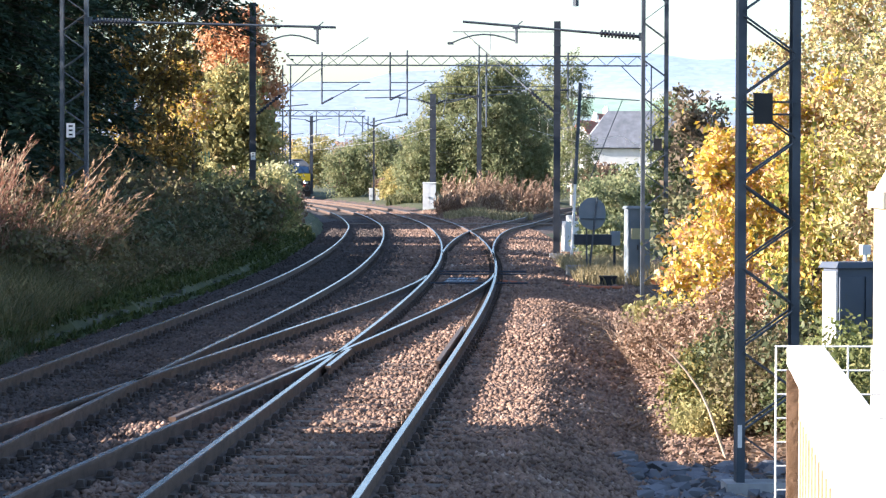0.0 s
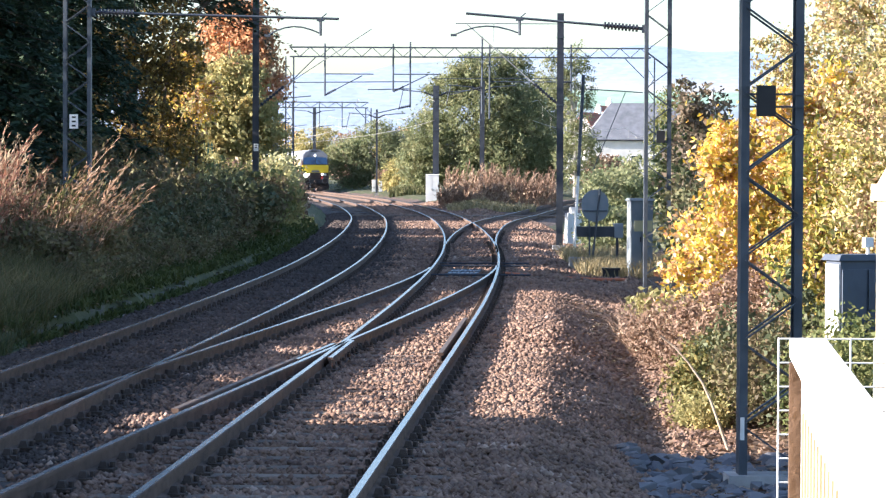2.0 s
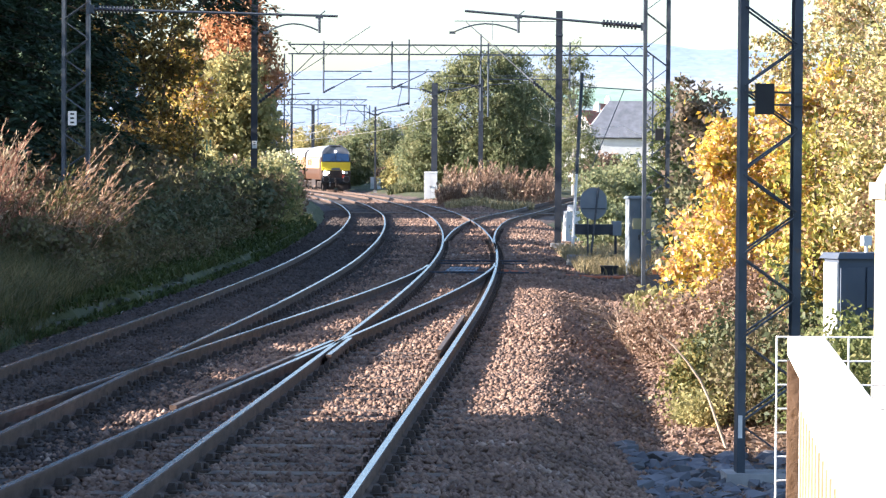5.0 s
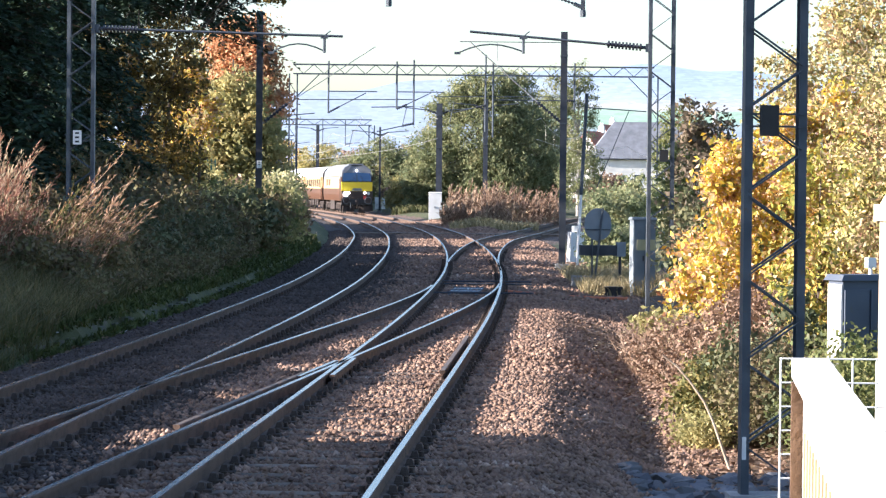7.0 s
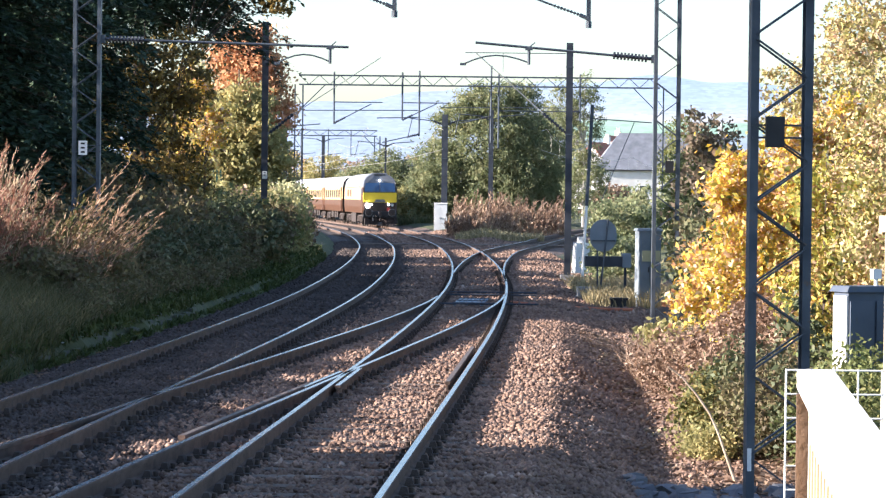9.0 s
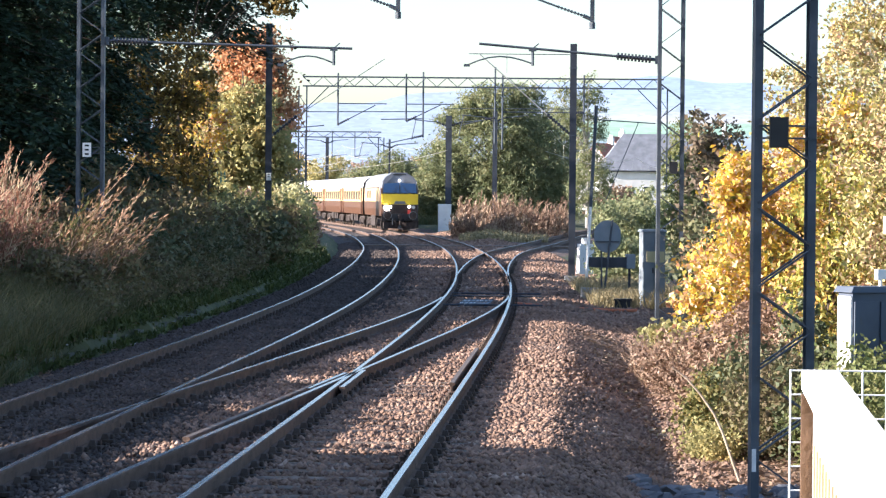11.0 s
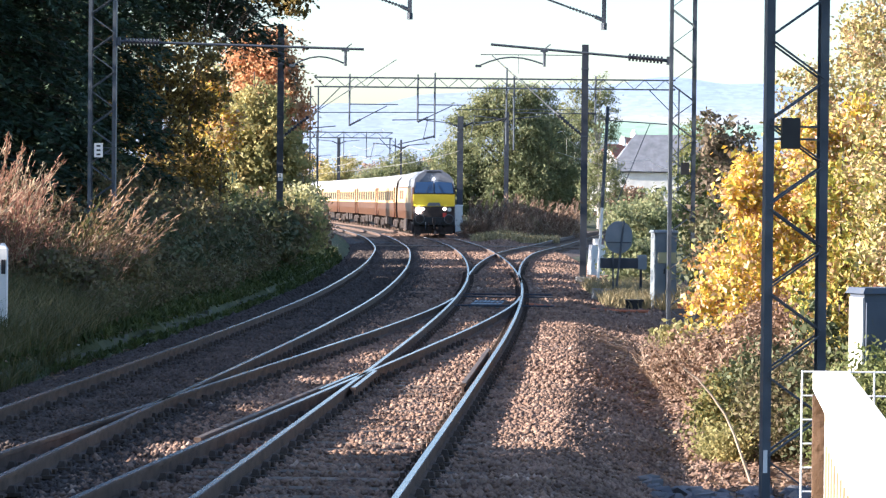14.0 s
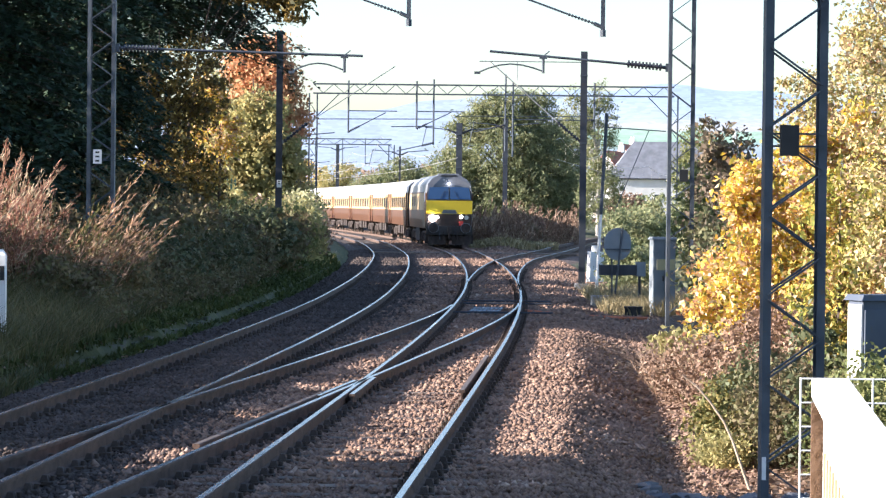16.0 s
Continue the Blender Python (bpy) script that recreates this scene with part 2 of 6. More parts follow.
def ground_z(x, y):
    """Height of the ground: ballast bed, cess, left bank, right bank."""
    c, a = LINE_C(min(max(y, -35), 700)), LINE_A(min(max(y, -35), 700))
    e = LINE_E(min(y, 375)) if y > 70.2 else c
    right = max(c, e) + 1.9
    z = -0.185
    if x > right:
        z = -0.185 - min(1.0, (x - right) / 1.15) * (0.4 if y < 49 else max(0.15, 0.4 - (y - 49) * 0.026))
        if x > right + 2.2:
            z += min(1.0, (x - right - 2.2) / 4.0) * 0.7
        if y > 72.5 and c + 2.0 < x < e - 2.0:
            z = -0.2
    left = a - 1.55
    if x < left:
        z = -0.2 - min(1.0, (left - x) / 0.7) * 0.1
        if x < left - 0.6:
            z = 0.02 + min(1.0, (left - 0.6 - x) / 5.0) * 1.5
    if y > 72.5 and c + 2.0 < x < e - 2.2:
        z = -0.2 + 0.35 * min(1.0, (x - c - 2.0) / 2.0) * min(1.0, (e - 2.2 - x) / 2.0)
    return z

# ---- ground ----
M_BALLAST = mat("brown_ballast_bed", (0.055, 0.038, 0.031), (0.14, 0.093, 0.07), 14, 0.95, 0, 1.0, fine=26, spots=(0.25, 0.175, 0.135), spot_at=0.6)
# dark cinder, its colour deepened for shade at the bank foot
M_SHADED_CINDER = mat("sooty_shaded_cess", (0.03, 0.025, 0.023), (0.085, 0.066, 0.057), 12, 0.95, 0, 1.0, fine=26, spots=(0.13, 0.1, 0.085), spot_at=0.62)
M_SOIL = mat("leaf_strewn_soil", (0.05, 0.035, 0.025), (0.14, 0.09, 0.06), 2.5, 0.95, 0, 0.8, fine=22, spots=(0.24, 0.14, 0.07), spot_at=0.58)
M_GRASS = mat("rough_grass", (0.035, 0.045, 0.015), (0.08, 0.085, 0.03), 0.8, 0.95, 0, 0.8, fine=14, spots=(0.2, 0.16, 0.08), spot_at=0.6)


def make_ground():
    xs = [-3000, -1200, -500, -200, -110, -80] + list(np.arange(-60, -14, 2.0)) + list(np.arange(-14, 14.01, 0.25)) + list(np.arange(16, 60, 2.0)) + [80, 110, 200, 500, 1200, 3000]
    ys = [-200, -60] + list(np.arange(-35, 105, 0.7)) + list(np.arange(105, 400, 2.4)) + list(np.arange(400, 700, 12)) + [760, 900, 1200, 2000, 4800]
    verts, faces, slots = [], [], []
    for y in ys:
        for x in xs:
            bumpy = noise.noise(Vector((x * 0.8, y * 0.8, 0))) * 0.05 + noise.noise(Vector((x * 2.3, y * 2.3, 4))) * 0.025
            verts.append((x, y, ground_z(x, y) + bumpy * (0.5 if abs(x) < 6 else 1.0)))
    w = len(xs)
    for j in range(len(ys) - 1):
        for i in range(w - 1):
            faces.append((j * w + i, j * w + i + 1, j * w + w + i + 1, j * w + w + i))
            x, y = (xs[i] + xs[i + 1]) / 2, (ys[j] + ys[j + 1]) / 2
            yc = min(max(y, -35), 700)
            c, a = LINE_C(yc), LINE_A(yc)
            e = LINE_E(min(y, 375)) if y > 70.2 else c
            wob = noise.noise(Vector((x, y * 0.6, 9))) * 0.5
            # dirty bed, also painted darker where far and left tracks lie in shade
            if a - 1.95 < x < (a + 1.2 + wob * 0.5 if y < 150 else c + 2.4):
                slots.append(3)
            elif a - 1.95 < x < c + 2.9 + wob or abs(x - e) < 2.4:
                slots.append(0)
            elif c < x < c + 9 and y < 82:
                slots.append(1)
            else:
                slots.append(2)
    me = bpy.data.meshes.new("ground")
    me.from_pydata(verts, [], faces)
    for m in (M_BALLAST, M_SOIL, M_GRASS, M_SHADED_CINDER):
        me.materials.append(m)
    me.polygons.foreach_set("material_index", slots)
    me.update()
    tagged(new("ground", me), "brown stone ballast bed with grassy banks beside it", "ground", kind="structure")


make_ground()


def make_ballast(name, y0, y1, density, size, seed, dark=False):
    """Loose stones lying on the bed, each with its own uneven faces."""
    rng = np.random.default_rng(seed)
    count = int((y1 - y0) * (4.4 if dark else 5.6) * density)
    y = rng.uniform(y0, y1, count)
    c = np.array([LINE_C(v) for v in np.linspace(y0, y1, 200)])
    a = np.array([LINE_A(v) for v in np.linspace(y0, y1, 200)])
    cx, ax = np.interp(y, np.linspace(y0, y1, 200), c), np.interp(y, np.linspace(y0, y1, 200), a)
    mid = ax + 1.35 + rng.normal(0, 0.25, count)
    u = rng.uniform(0, 1, count)
    x = ax - 1.9 + u * (mid - ax + 1.9) if dark else mid + u * (cx + 4.0 - mid)
    if not dark and y1 < 70:
        on_sleeper = (np.abs(((y - 14.0) / 0.7 + 0.5) % 1.0 - 0.5) * 0.7 < 0.12) & (np.abs(x - cx) < 1.25)
        keep = ~on_sleeper | (rng.uniform(0, 1, count) < 0.22)
        x, y = x[keep], y[keep]
        count = len(x)
    z = np.array([ground_z(p, q) for p, q in zip(x, y)])
    r = size * rng.uniform(0.55, 1.25, count)
    # six uneven corners, eight faces
    base = np.array([(1, 0, 0), (0, 1, 0), (-1, 0, 0), (0, -1, 0), (0, 0, 1), (0, 0, -1)], float)
    tri = np.array([(0, 1, 4), (1, 2, 4), (2, 3, 4), (3, 0, 4), (1, 0, 5), (2, 1, 5), (3, 2, 5), (0, 3, 5)])
    ang = rng.uniform(0, 6.28, count)
    v = base[None] * rng.uniform(0.6, 1.3, (count, 6, 1)) + rng.normal(0, 0.22, (count, 6, 3))
    v[:, :, 2] *= 0.75
    vx = v[:, :, 0] * np.cos(ang)[:, None] - v[:, :, 1] * np.sin(ang)[:, None]
    vy = v[:, :, 0] * np.sin(ang)[:, None] + v[:, :, 1] * np.cos(ang)[:, None]
    v = np.stack([vx, vy, v[:, :, 2]], 2) * r[:, None, None]
    v += np.stack([x, y, z + r * 0.25 + rng.uniform(-0.01, 0.02, count)], 1)[:, None]
    me = bpy.data.meshes.new(name)
    n = count * 6
    faces = (tri[None] + (np.arange(count) * 6)[:, None, None]).reshape(-1).astype(np.int32)
    me.vertices.add(n)
    me.vertices.foreach_set("co", v.astype(np.float32).ravel())
    me.loops.add(len(faces))
    me.loops.foreach_set("vertex_index", faces)
    k = len(faces) // 3
    me.polygons.add(k)
    me.polygons.foreach_set("loop_start", np.arange(0, k * 3, 3, dtype=np.int32))
    me.polygons.foreach_set("loop_total", np.full(k, 3, dtype=np.int32))
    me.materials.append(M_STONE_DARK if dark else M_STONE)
    me.update(calc_edges=True)
    tagged(new(name, me), "loose sooty stones round the far track, darkened further for shade" if dark else "loose reddish-brown crushed stone between and beside the rails", "ballast", kind="stuff")


make_ballast("ballast", 16.96, 35.1, 520, 0.035, 1)
make_ballast("ballast", 35.1, 60.84, 240, 0.043, 2)
make_ballast("ballast", 60.84, 128.7, 60, 0.06, 3)
make_ballast("ballast", 128.7, 187.2, 28, 0.085, 6)
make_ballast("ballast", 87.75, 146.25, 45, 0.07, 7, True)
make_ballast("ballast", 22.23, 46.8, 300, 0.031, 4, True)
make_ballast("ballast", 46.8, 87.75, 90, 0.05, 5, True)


# ---- tracks ----
RAIL = [(-0.07, -0.16), (0.07, -0.16), (0.07, -0.145), (0.012, -0.125), (0.012, -0.045), (0.035, -0.035), (0.035, -0.006), (0.027, 0.0), (-0.027, 0.0), (-0.035, -0.006), (-0.035, -0.035), (-0.012, -0.045), (-0.012, -0.125), (-0.07, -0.145)]


def offset_point(line, y, off):
    s = (line(y + 0.25) - line(y - 0.25)) / 0.5
    n = math.hypot(1, s)
    return line(y) + off / n, y - off * s / n, math.atan2(-s, 1)


def rail_mesh(name, line, y0, y1, off, head):
    b = Build()
    steps = max(2, int((y1 - y0) / (0.9 if y1 < 165 else 1.6)))
    rings = []
    for i in range(steps + 1):
        y = y0 + (y1 - y0) * i / steps
        o = off(y) if callable(off) else off
        px, py, a = offset_point(line, y, o)
        rings.append([(px + u * math.cos(a), py + u * math.sin(a), w) for u, w in RAIL])
    k = len(RAIL)
    for r in rings:
        b.v += r
    for i in range(steps):
        for j in range(k):
            b.f.append((i * k + j, i * k + (j + 1) % k, (i + 1) * k + (j + 1) % k, (i + 1) * k + j))
            b.k.append(1 if j == 7 else 0)
    b.f += [tuple(range(k - 1, -1, -1)), tuple(range(steps * k, steps * k + k))]
    b.k += [0, 0]
    return b.mesh(name, M_RUST, head)


SLEEPER = Build().box((0, 0, -0.228), (2.6, 0.25, 0.13)).mesh("sleeper", M_SLEEPER)
_b = Build().box((0, 0, -0.15), (0.36, 0.17, 0.03)).box((0.09, 0, -0.112), (0.08, 0.12, 0.06), taper=0.55).box((-0.09, 0, -0.112), (0.08, 0.12, 0.06), taper=0.55)
_b.tube((0.15, 0.04, -0.14), (0.15, 0.04, -0.09), 0.022, n=6).tube((-0.15, -0.04, -0.14), (-0.15, -0.04, -0.09), 0.022, n=6)
CHAIR = _b.mesh("rail_chair", M_CHAIR)
GAUGE = 0.7525


def make_track(line, y0, y1, label, head, rails=None, sleepers=(0, 0), chairs=(0, 0), phase=0.0, sunk=0.0):
    t = thing("railway_track", label, "railway track")
    for off, a, b in rails or ((-GAUGE, y0, y1), (GAUGE, y0, y1)):
        part("rail", rail_mesh("rail", line, a, b, off, head), None, t)
    y = sleepers[0] + phase
    while y < sleepers[1]:
        px, py, a = offset_point(line, y, 0)
        s = part("sleeper", SLEEPER, None, t)
        s.matrix_world = Matrix.Translation((px, py, random.uniform(-0.008, 0.008) - sunk)) @ Matrix.Rotation(a + random.uniform(-0.01, 0.01), 4, "Z")
        if chairs[0] <= y < chairs[1]:
            for off in (-GAUGE, GAUGE):
                px, py, a = offset_point(line, y, off)
                h = part("rail_chair", CHAIR, None, t)
                h.matrix_world = Matrix.Translation((px, py, 0)) @ Matrix.Rotation(a, 4, "Z")
        y += 0.7 if y < 94 else 1.4
    return t


make_track(LINE_C, -35, 700, "main railway track with bright polished rails on timber sleepers", M_HEAD, sleepers=(14, 178), chairs=(14, 90))
make_track(LINE_A, -35, 700, "far railway track with dull polished rails curving away", M_HEAD, sleepers=(16.4, 178), chairs=(16.4, 90), phase=0.3, sunk=0.022)
make_track(LINE_D, -11.7, 65.5, "crossover track with rails linking the two lines", M_HEAD,
           rails=((-GAUGE, -11.7, 63.4), (GAUGE, -11.7, 64.9)), sleepers=(16.4, 47), chairs=(16.4, 61), phase=0.1, sunk=0.026)
make_track(LINE_E, 70.2, 370, "branch track diverging beside the main line", M_HEAD, rails=((-GAUGE, 83, 370), (GAUGE, 75, 370)), sleepers=(89, 200), chairs=(89, 105))

# wing rails at the crossings
for line, off, a, b in ((LINE_C, -GAUGE + 0.1, 33, 36.3), (LINE_D, GAUGE - 0.1, 32.8, 35.8)):
    solo("wing_rail", rail_mesh("wing_rail", line, a, b, off, M_HEAD), None, "short bent wing rail at a track crossing", "wing rail", group="wing rails")

# check rails beside the crossings
for line, off, a, b in ((LINE_C, 0.66, 34, 42), (LINE_D, 0.66, 26, 33.4)):
    solo("check_rail", rail_mesh("check_rail", line, a, b, off - 0.05, M_DULLHEAD), None, "short rusty check rail laid inside the running rail", "check rail", group="check rails")

# ---- overhead line masts ----
def lattice_mast(x, y, z0, height, width, rz, label, depth=0.2, leg=0.072, panel=0.37):
    t = thing("lattice_mast", label, "overhead mast", pose(x, y, z0, 0, 0, rz), group="lattice overhead masts")
    for s in (-1, 1):
        # channel section leg, open to the inside
        o, i, g, d, e = width / 2, width / 2 - leg, 0.024, depth / 2, depth / 2 - 0.02
        sec = [(s * o, -d), (s * o, d), (s * i, d), (s * i, e), (s * (o - g), e), (s * (o - g), -e), (s * i, -e), (s * i, -d)]
        if s < 0:
            sec.reverse()
        b = Build().add([(u, v, w) for w in (0, height) for u, v in sec], [tuple(range(7, -1, -1)), tuple(range(8, 16))] + [(j, (j + 1) % 8, 8 + (j + 1) % 8, 8 + j) for j in range(8)])
        part("leg", b, M_STEEL, t)
    n = int(height / panel)
    w = width / 2 - leg * 0.6
    for face in (-1, 1):
        for i in range(n):
            s = 1 if i % 2 else -1
            yy = face * (depth / 2 + 0.008)
            part("lacing_bar", Build().bar((-s * w, yy, i * panel + 0.1), (s * w, yy, (i + 1) * panel + 0.06), 0.045, 0.014), M_STEEL, t)
    part("base_plate", Build().box((0, 0, -0.14), (width + 0.2, depth + 0.2, 0.3)), M_CONCRETE, t)
    return t


def arm(parent, p, q, drop, reg, insul=0.7):
    """A cantilever from mast point p out to q, with an insulator, a drop and a registration arm; all in the mast's space."""
    p, q = Vector(p), Vector(q)
    d = (q - p).normalized()
    part("insulator", Build().ribs(p + d * 0.12, p + d * (0.12 + insul), 0.075, 10), M_INSUL, parent, "ribbed brown porcelain insulator")
    part("bracket", Build().tube(p, p + d * 0.12, 0.035).box(p, (0.1, 0.12, 0.16)), M_STEEL, parent)
    part("arm", Build().tube(p + d * (0.12 + insul), q, 0.025), M_STEEL, parent)
    k = p + (q - p) * drop
    part("drop_bracket", Build().tube(k, k + Vector((0, 0, -0.34)), 0.03).box(k + Vector((0, 0, -0.03)), (0.15, 0.06, 0.05)).tube(k + Vector((0, 0, 0)), k + Vector((0.12, 0, 0.1)), 0.012), M_STEEL, parent)
    end = k + Vector((0, 0, -0.3))
    pts = [end + Vector((reg * u, 0, 0.16 * math.sin(u * 2.9) - 0.08 * u * u)) for u in np.linspace(0, 1, 7)]
    part("registration_arm", Build().path(pts, 0.016).box(pts[-1], (0.12, 0.04, 0.05)), M_STEEL, parent)


def plate(parent, at, w=0.17, h=0.26, rows=3):
    p = part("number_plate", Build().box(at, (w, 0.02, h)), M_WHITE, parent, "small white enamel plate with dark marks")
    for i in range(rows):
        part("mark", Build().box((at[0], at[1] - 0.012, at[2] + h * (0.3 - 0.3 * i)), (w * 0.45, 0.006, h * 0.12)), M_BLACK, p)


mast_near = lattice_mast(2.87, 24.57, -0.45, 9.0, 0.55, 2, "tall blue-grey steel lattice mast standing beside yellow bushes")
b = Build().box((-0.07, -0.17, 3.31), (0.16, 0.08, 0.27))
part("sign_back", b, M_BLACK, mast_near, "small black plate on two bars")
part("sign_bar", Build().bar((-0.26, -0.115, 3.37), (0.26, -0.115, 3.37), 0.018), M_STEEL, mast_near)
part("sign_bar", Build().bar((-0.26, -0.115, 3.26), (0.26, -0.115, 3.26), 0.018), M_STEEL, mast_near)
part("tag", Build().box((-0.25, -0.11, 0.42), (0.035, 0.02, 0.2)), M_WHITE, mast_near, "scuffed white strip")

mast_left = lattice_mast(-7.3, 54.99, 0.2, 9.4, 0.55, 0, "grey steel lattice mast in front of dark conifers")
arm(mast_left, (0.3, 0, 5.11), (5.17, 0, 5.0), 0.925, -1.05)
plate(mast_left, (-0.05, -0.17, 2.95), 0.17, 0.28)
part("plate_bar", Build().bar((-0.3, -0.15, 3.0), (0.3, -0.15, 3.0), 0.015), M_STEEL, mast_left)
part("plate_bar", Build().bar((-0.3, -0.15, 2.88), (0.3, -0.15, 2.88), 0.015), M_STEEL, mast_left)

mast_right = lattice_mast(4.18, 54.99, -0.3, 9.9, 0.53, 0, "slender grey steel lattice mast beside a signalling cabinet")
arm(mast_right, (-0.27, 0, 5.33), (-3.8, 0, 5.62), 0.7, -1.3)
part("span_wire", Build().tube((-4.0, 0, 5.42), (-2.0, 0, 5.42), 0.008, n=4).tube((-3.25, 0, 5.05), (-3.25, 0, 5.42), 0.006, n=4).tube((-2.75, 0, 5.2), (-2.75, 0, 5.5), 0.006, n=4), M_STEEL, mast_right)
part("sign_back", Build().box((0.05, -0.18, 3.2), (0.16, 0.08, 0.24)), M_BLACK, mast_right, "small black plate")

# beam between the two lattice masts, with two drop tubes
beam = thing("portal_beam", "slim steel truss beam carrying two drop tubes", "gantry beam")
for zz in (9.2, 9.6):
    part("chord", Build().bar((-7.3, 54.99, zz), (4.2, 54.99, zz), 0.08), M_STEEL, beam)
for i in range(28):
    x0 = -7.2 + i * 0.4
    part("lacing_bar", Build().bar((x0, 54.99, 9.2 if i % 2 else 9.6), (x0 + 0.4, 54.99, 9.6 if i % 2 else 9.2), 0.04), M_STEEL, beam)
for x0, low in ((-1.23, 0.0), (2.61, -0.17)):
    part("drop_tube", Build().box((x0, 54.99, 7.55 + low / 2), (0.085, 0.085, 3.4 - low)).tube((x0, 54.99, 5.8 + low), (x0, 54.99, 5.93 + low), 0.06), M_STEEL, beam)
    part("registration_arm", Build().tube((x0, 54.99, 5.98 + low), (x0 - 0.18, 54.99, 6.06 + low), 0.04).ribs((x0 - 0.18, 54.99, 6.06 + low), (x0 - 0.7, 54.99, 6.24 + low), 0.03, 8).tube((x0 - 0.7, 54.99, 6.24 + low), (x0 - 1.7, 54.99, 6.6 + low), 0.02), M_STEEL, beam)


def pole(x, y, z0, top, w, label, rz=0, kind="steel"):
    t = thing("overhead_pole", label, "overhead mast", pose(x, y, z0, 0, 0, rz), group="overhead poles")
    h = top - z0
    b = Build().box((0, -w * 0.32, h / 2), (w, 0.03, h)).box((0, w * 0.32, h / 2), (w, 0.03, h)).box((0, 0, h / 2), (w * 0.75, w * 0.62, h))
    part("shaft", b, M_POST, t)
    part("base", Build().box((0, 0, 0.02), (w * 2.1, w * 2.1, 0.5)), M_CONCRETE, t)
    for zz in (0.62, 0.9):
        part("band", Build().box((0, 0, h * zz), (w + 0.03, w + 0.01, 0.04)), M_STEEL, t)
    return t


pole_left = pole(-6.1, 88.92, 0.0, 7.8, 0.2, "dark steel overhead pole rising out of bushes")
plate(pole_left, (0.02, -0.12, 2.9), 0.15, 0.24, 2)
part("stay_arm", Build().ribs((0.15, 0, 4.25), (0.9, 0, 4.85), 0.06, 8), M_INSUL, pole_left, "dark ribbed insulator")
part("stay_wire", Build().tube((0.9, 0, 4.85), (3.7, 0, 6.7), 0.012, n=4).tube((0, 0, 4.15), (0.15, 0, 4.25), 0.04), M_WIRE, pole_left)
pole_right = pole(3.47, 84.82, -0.35, 7.0, 0.2, "dark steel overhead pole on a concrete block")

# ---- plants ----
def leaf_quads(rng, centres, size, long=1.6, droop=0.0):
    """Pointed leaves as four-cornered blades at the given places, turned at random."""
    n = len(centres)
    a = rng.normal(0, 1, (n, 3))
    a[:, 2] -= droop
    a /= np.linalg.norm(a, axis=1)[:, None]
    b = np.cross(a, rng.normal(0, 1, (n, 3)))
    b /= np.linalg.norm(b, axis=1)[:, None]
    s = (size * rng.uniform(0.6, 1.4, n))[:, None]
    a, b = a * s * long * 0.5, b * s * 0.5
    fold = np.cross(a, b)
    fold *= s * 0.22 / np.maximum(np.linalg.norm(fold, axis=1)[:, None], 1e-9)
    return np.stack([centres - a, centres + b * 0.8 - a * 0.1 + fold, centres + a, centres - b * 0.8 - a * 0.1 + fold], 1)


def clump_points(rng, blobs, count, clump, per=40):
    """Leaf places: clumps spread through ellipsoids, most of them near the outside."""
    vol = np.array([b[3] * b[4] * b[5] for b in blobs]) ** 0.75
    k = max(1, count // per)
    pick = rng.choice(len(blobs), k, p=vol / vol.sum())
    d = rng.normal(0, 1, (k, 3))
    d /= np.linalg.norm(d, axis=1)[:, None]
    r = rng.uniform(0.35, 1.0, k) ** 0.5 * rng.uniform(0.85, 1.15, k)
    bb = np.array(blobs)[pick]
    c = bb[:, :3] + d * r[:, None] * bb[:, 3:]
    sizes = clump * rng.uniform(0.5, 1.4, k)
    p = np.repeat(c, per, 0) + rng.normal(0, 1, (k * per, 3)) * np.repeat(sizes, per)[:, None] * np.array((1, 1, 0.7))
    return p, c


def trunk_mesh(rng, height, r, tips, lean=(0, 0), base=0.0):
    b = Build()
    pts = [Vector((lean[0] * u * u + rng.normal(0, 0.04) * height * 0.1 * u, lean[1] * u * u, base + height * u)) for u in np.linspace(0, 1, 6)]
    for i in range(5):
        b.tube(pts[i], pts[i + 1], r * (1 - 0.17 * i), r * (1 - 0.17 * (i + 1)), n=7)
    for tip in tips:
        tip = Vector(tip)
        u = min(0.9, max(0.15, (tip.z - base) / height * 0.65))
        i = min(4, int(u * 5))
        start = pts[i].lerp(pts[i + 1], u * 5 - i)
        mid = start.lerp(tip, 0.5) + Vector((0, 0, 0.06 * height * rng.uniform(0, 1)))
        rr = r * 0.32 * (1 - u * 0.5)
        b.tube(start, mid, rr, rr * 0.6, n=5)
        b.tube(mid, tip, rr * 0.6, rr * 0.15, n=4)
    return b


M_BARK = mat("dark_bark", (0.05, 0.038, 0.03), (0.13, 0.1, 0.08), 6, 0.95, 0, 0.7)
M_PALE_BARK = mat("pale_birch_bark", (0.3, 0.28, 0.25), (0.5, 0.47, 0.43), 5, 0.85, 0, 0.3, spots=(0.06, 0.05, 0.045), spot_at=0.58)
M_TWIG = mat("dead_twigs", (0.13, 0.08, 0.05), (0.3, 0.2, 0.13), 4, 0.9, 0, 0.2)
L_CONIFER = leaf_mat("conifer_needles", (0.026, 0.044, 0.03), (0.038, 0.066, 0.038), (0.06, 0.088, 0.045), through_light=0.1)
L_GREEN = leaf_mat("dull_green_leaves", (0.1, 0.13, 0.045), (0.17, 0.2, 0.07), (0.25, 0.25, 0.095), (0.32, 0.28, 0.11))
L_DARK = leaf_mat("dark_shrub_leaves", (0.055, 0.07, 0.035), (0.095, 0.115, 0.055), (0.14, 0.14, 0.07), (0.22, 0.18, 0.1), through_light=0.2)
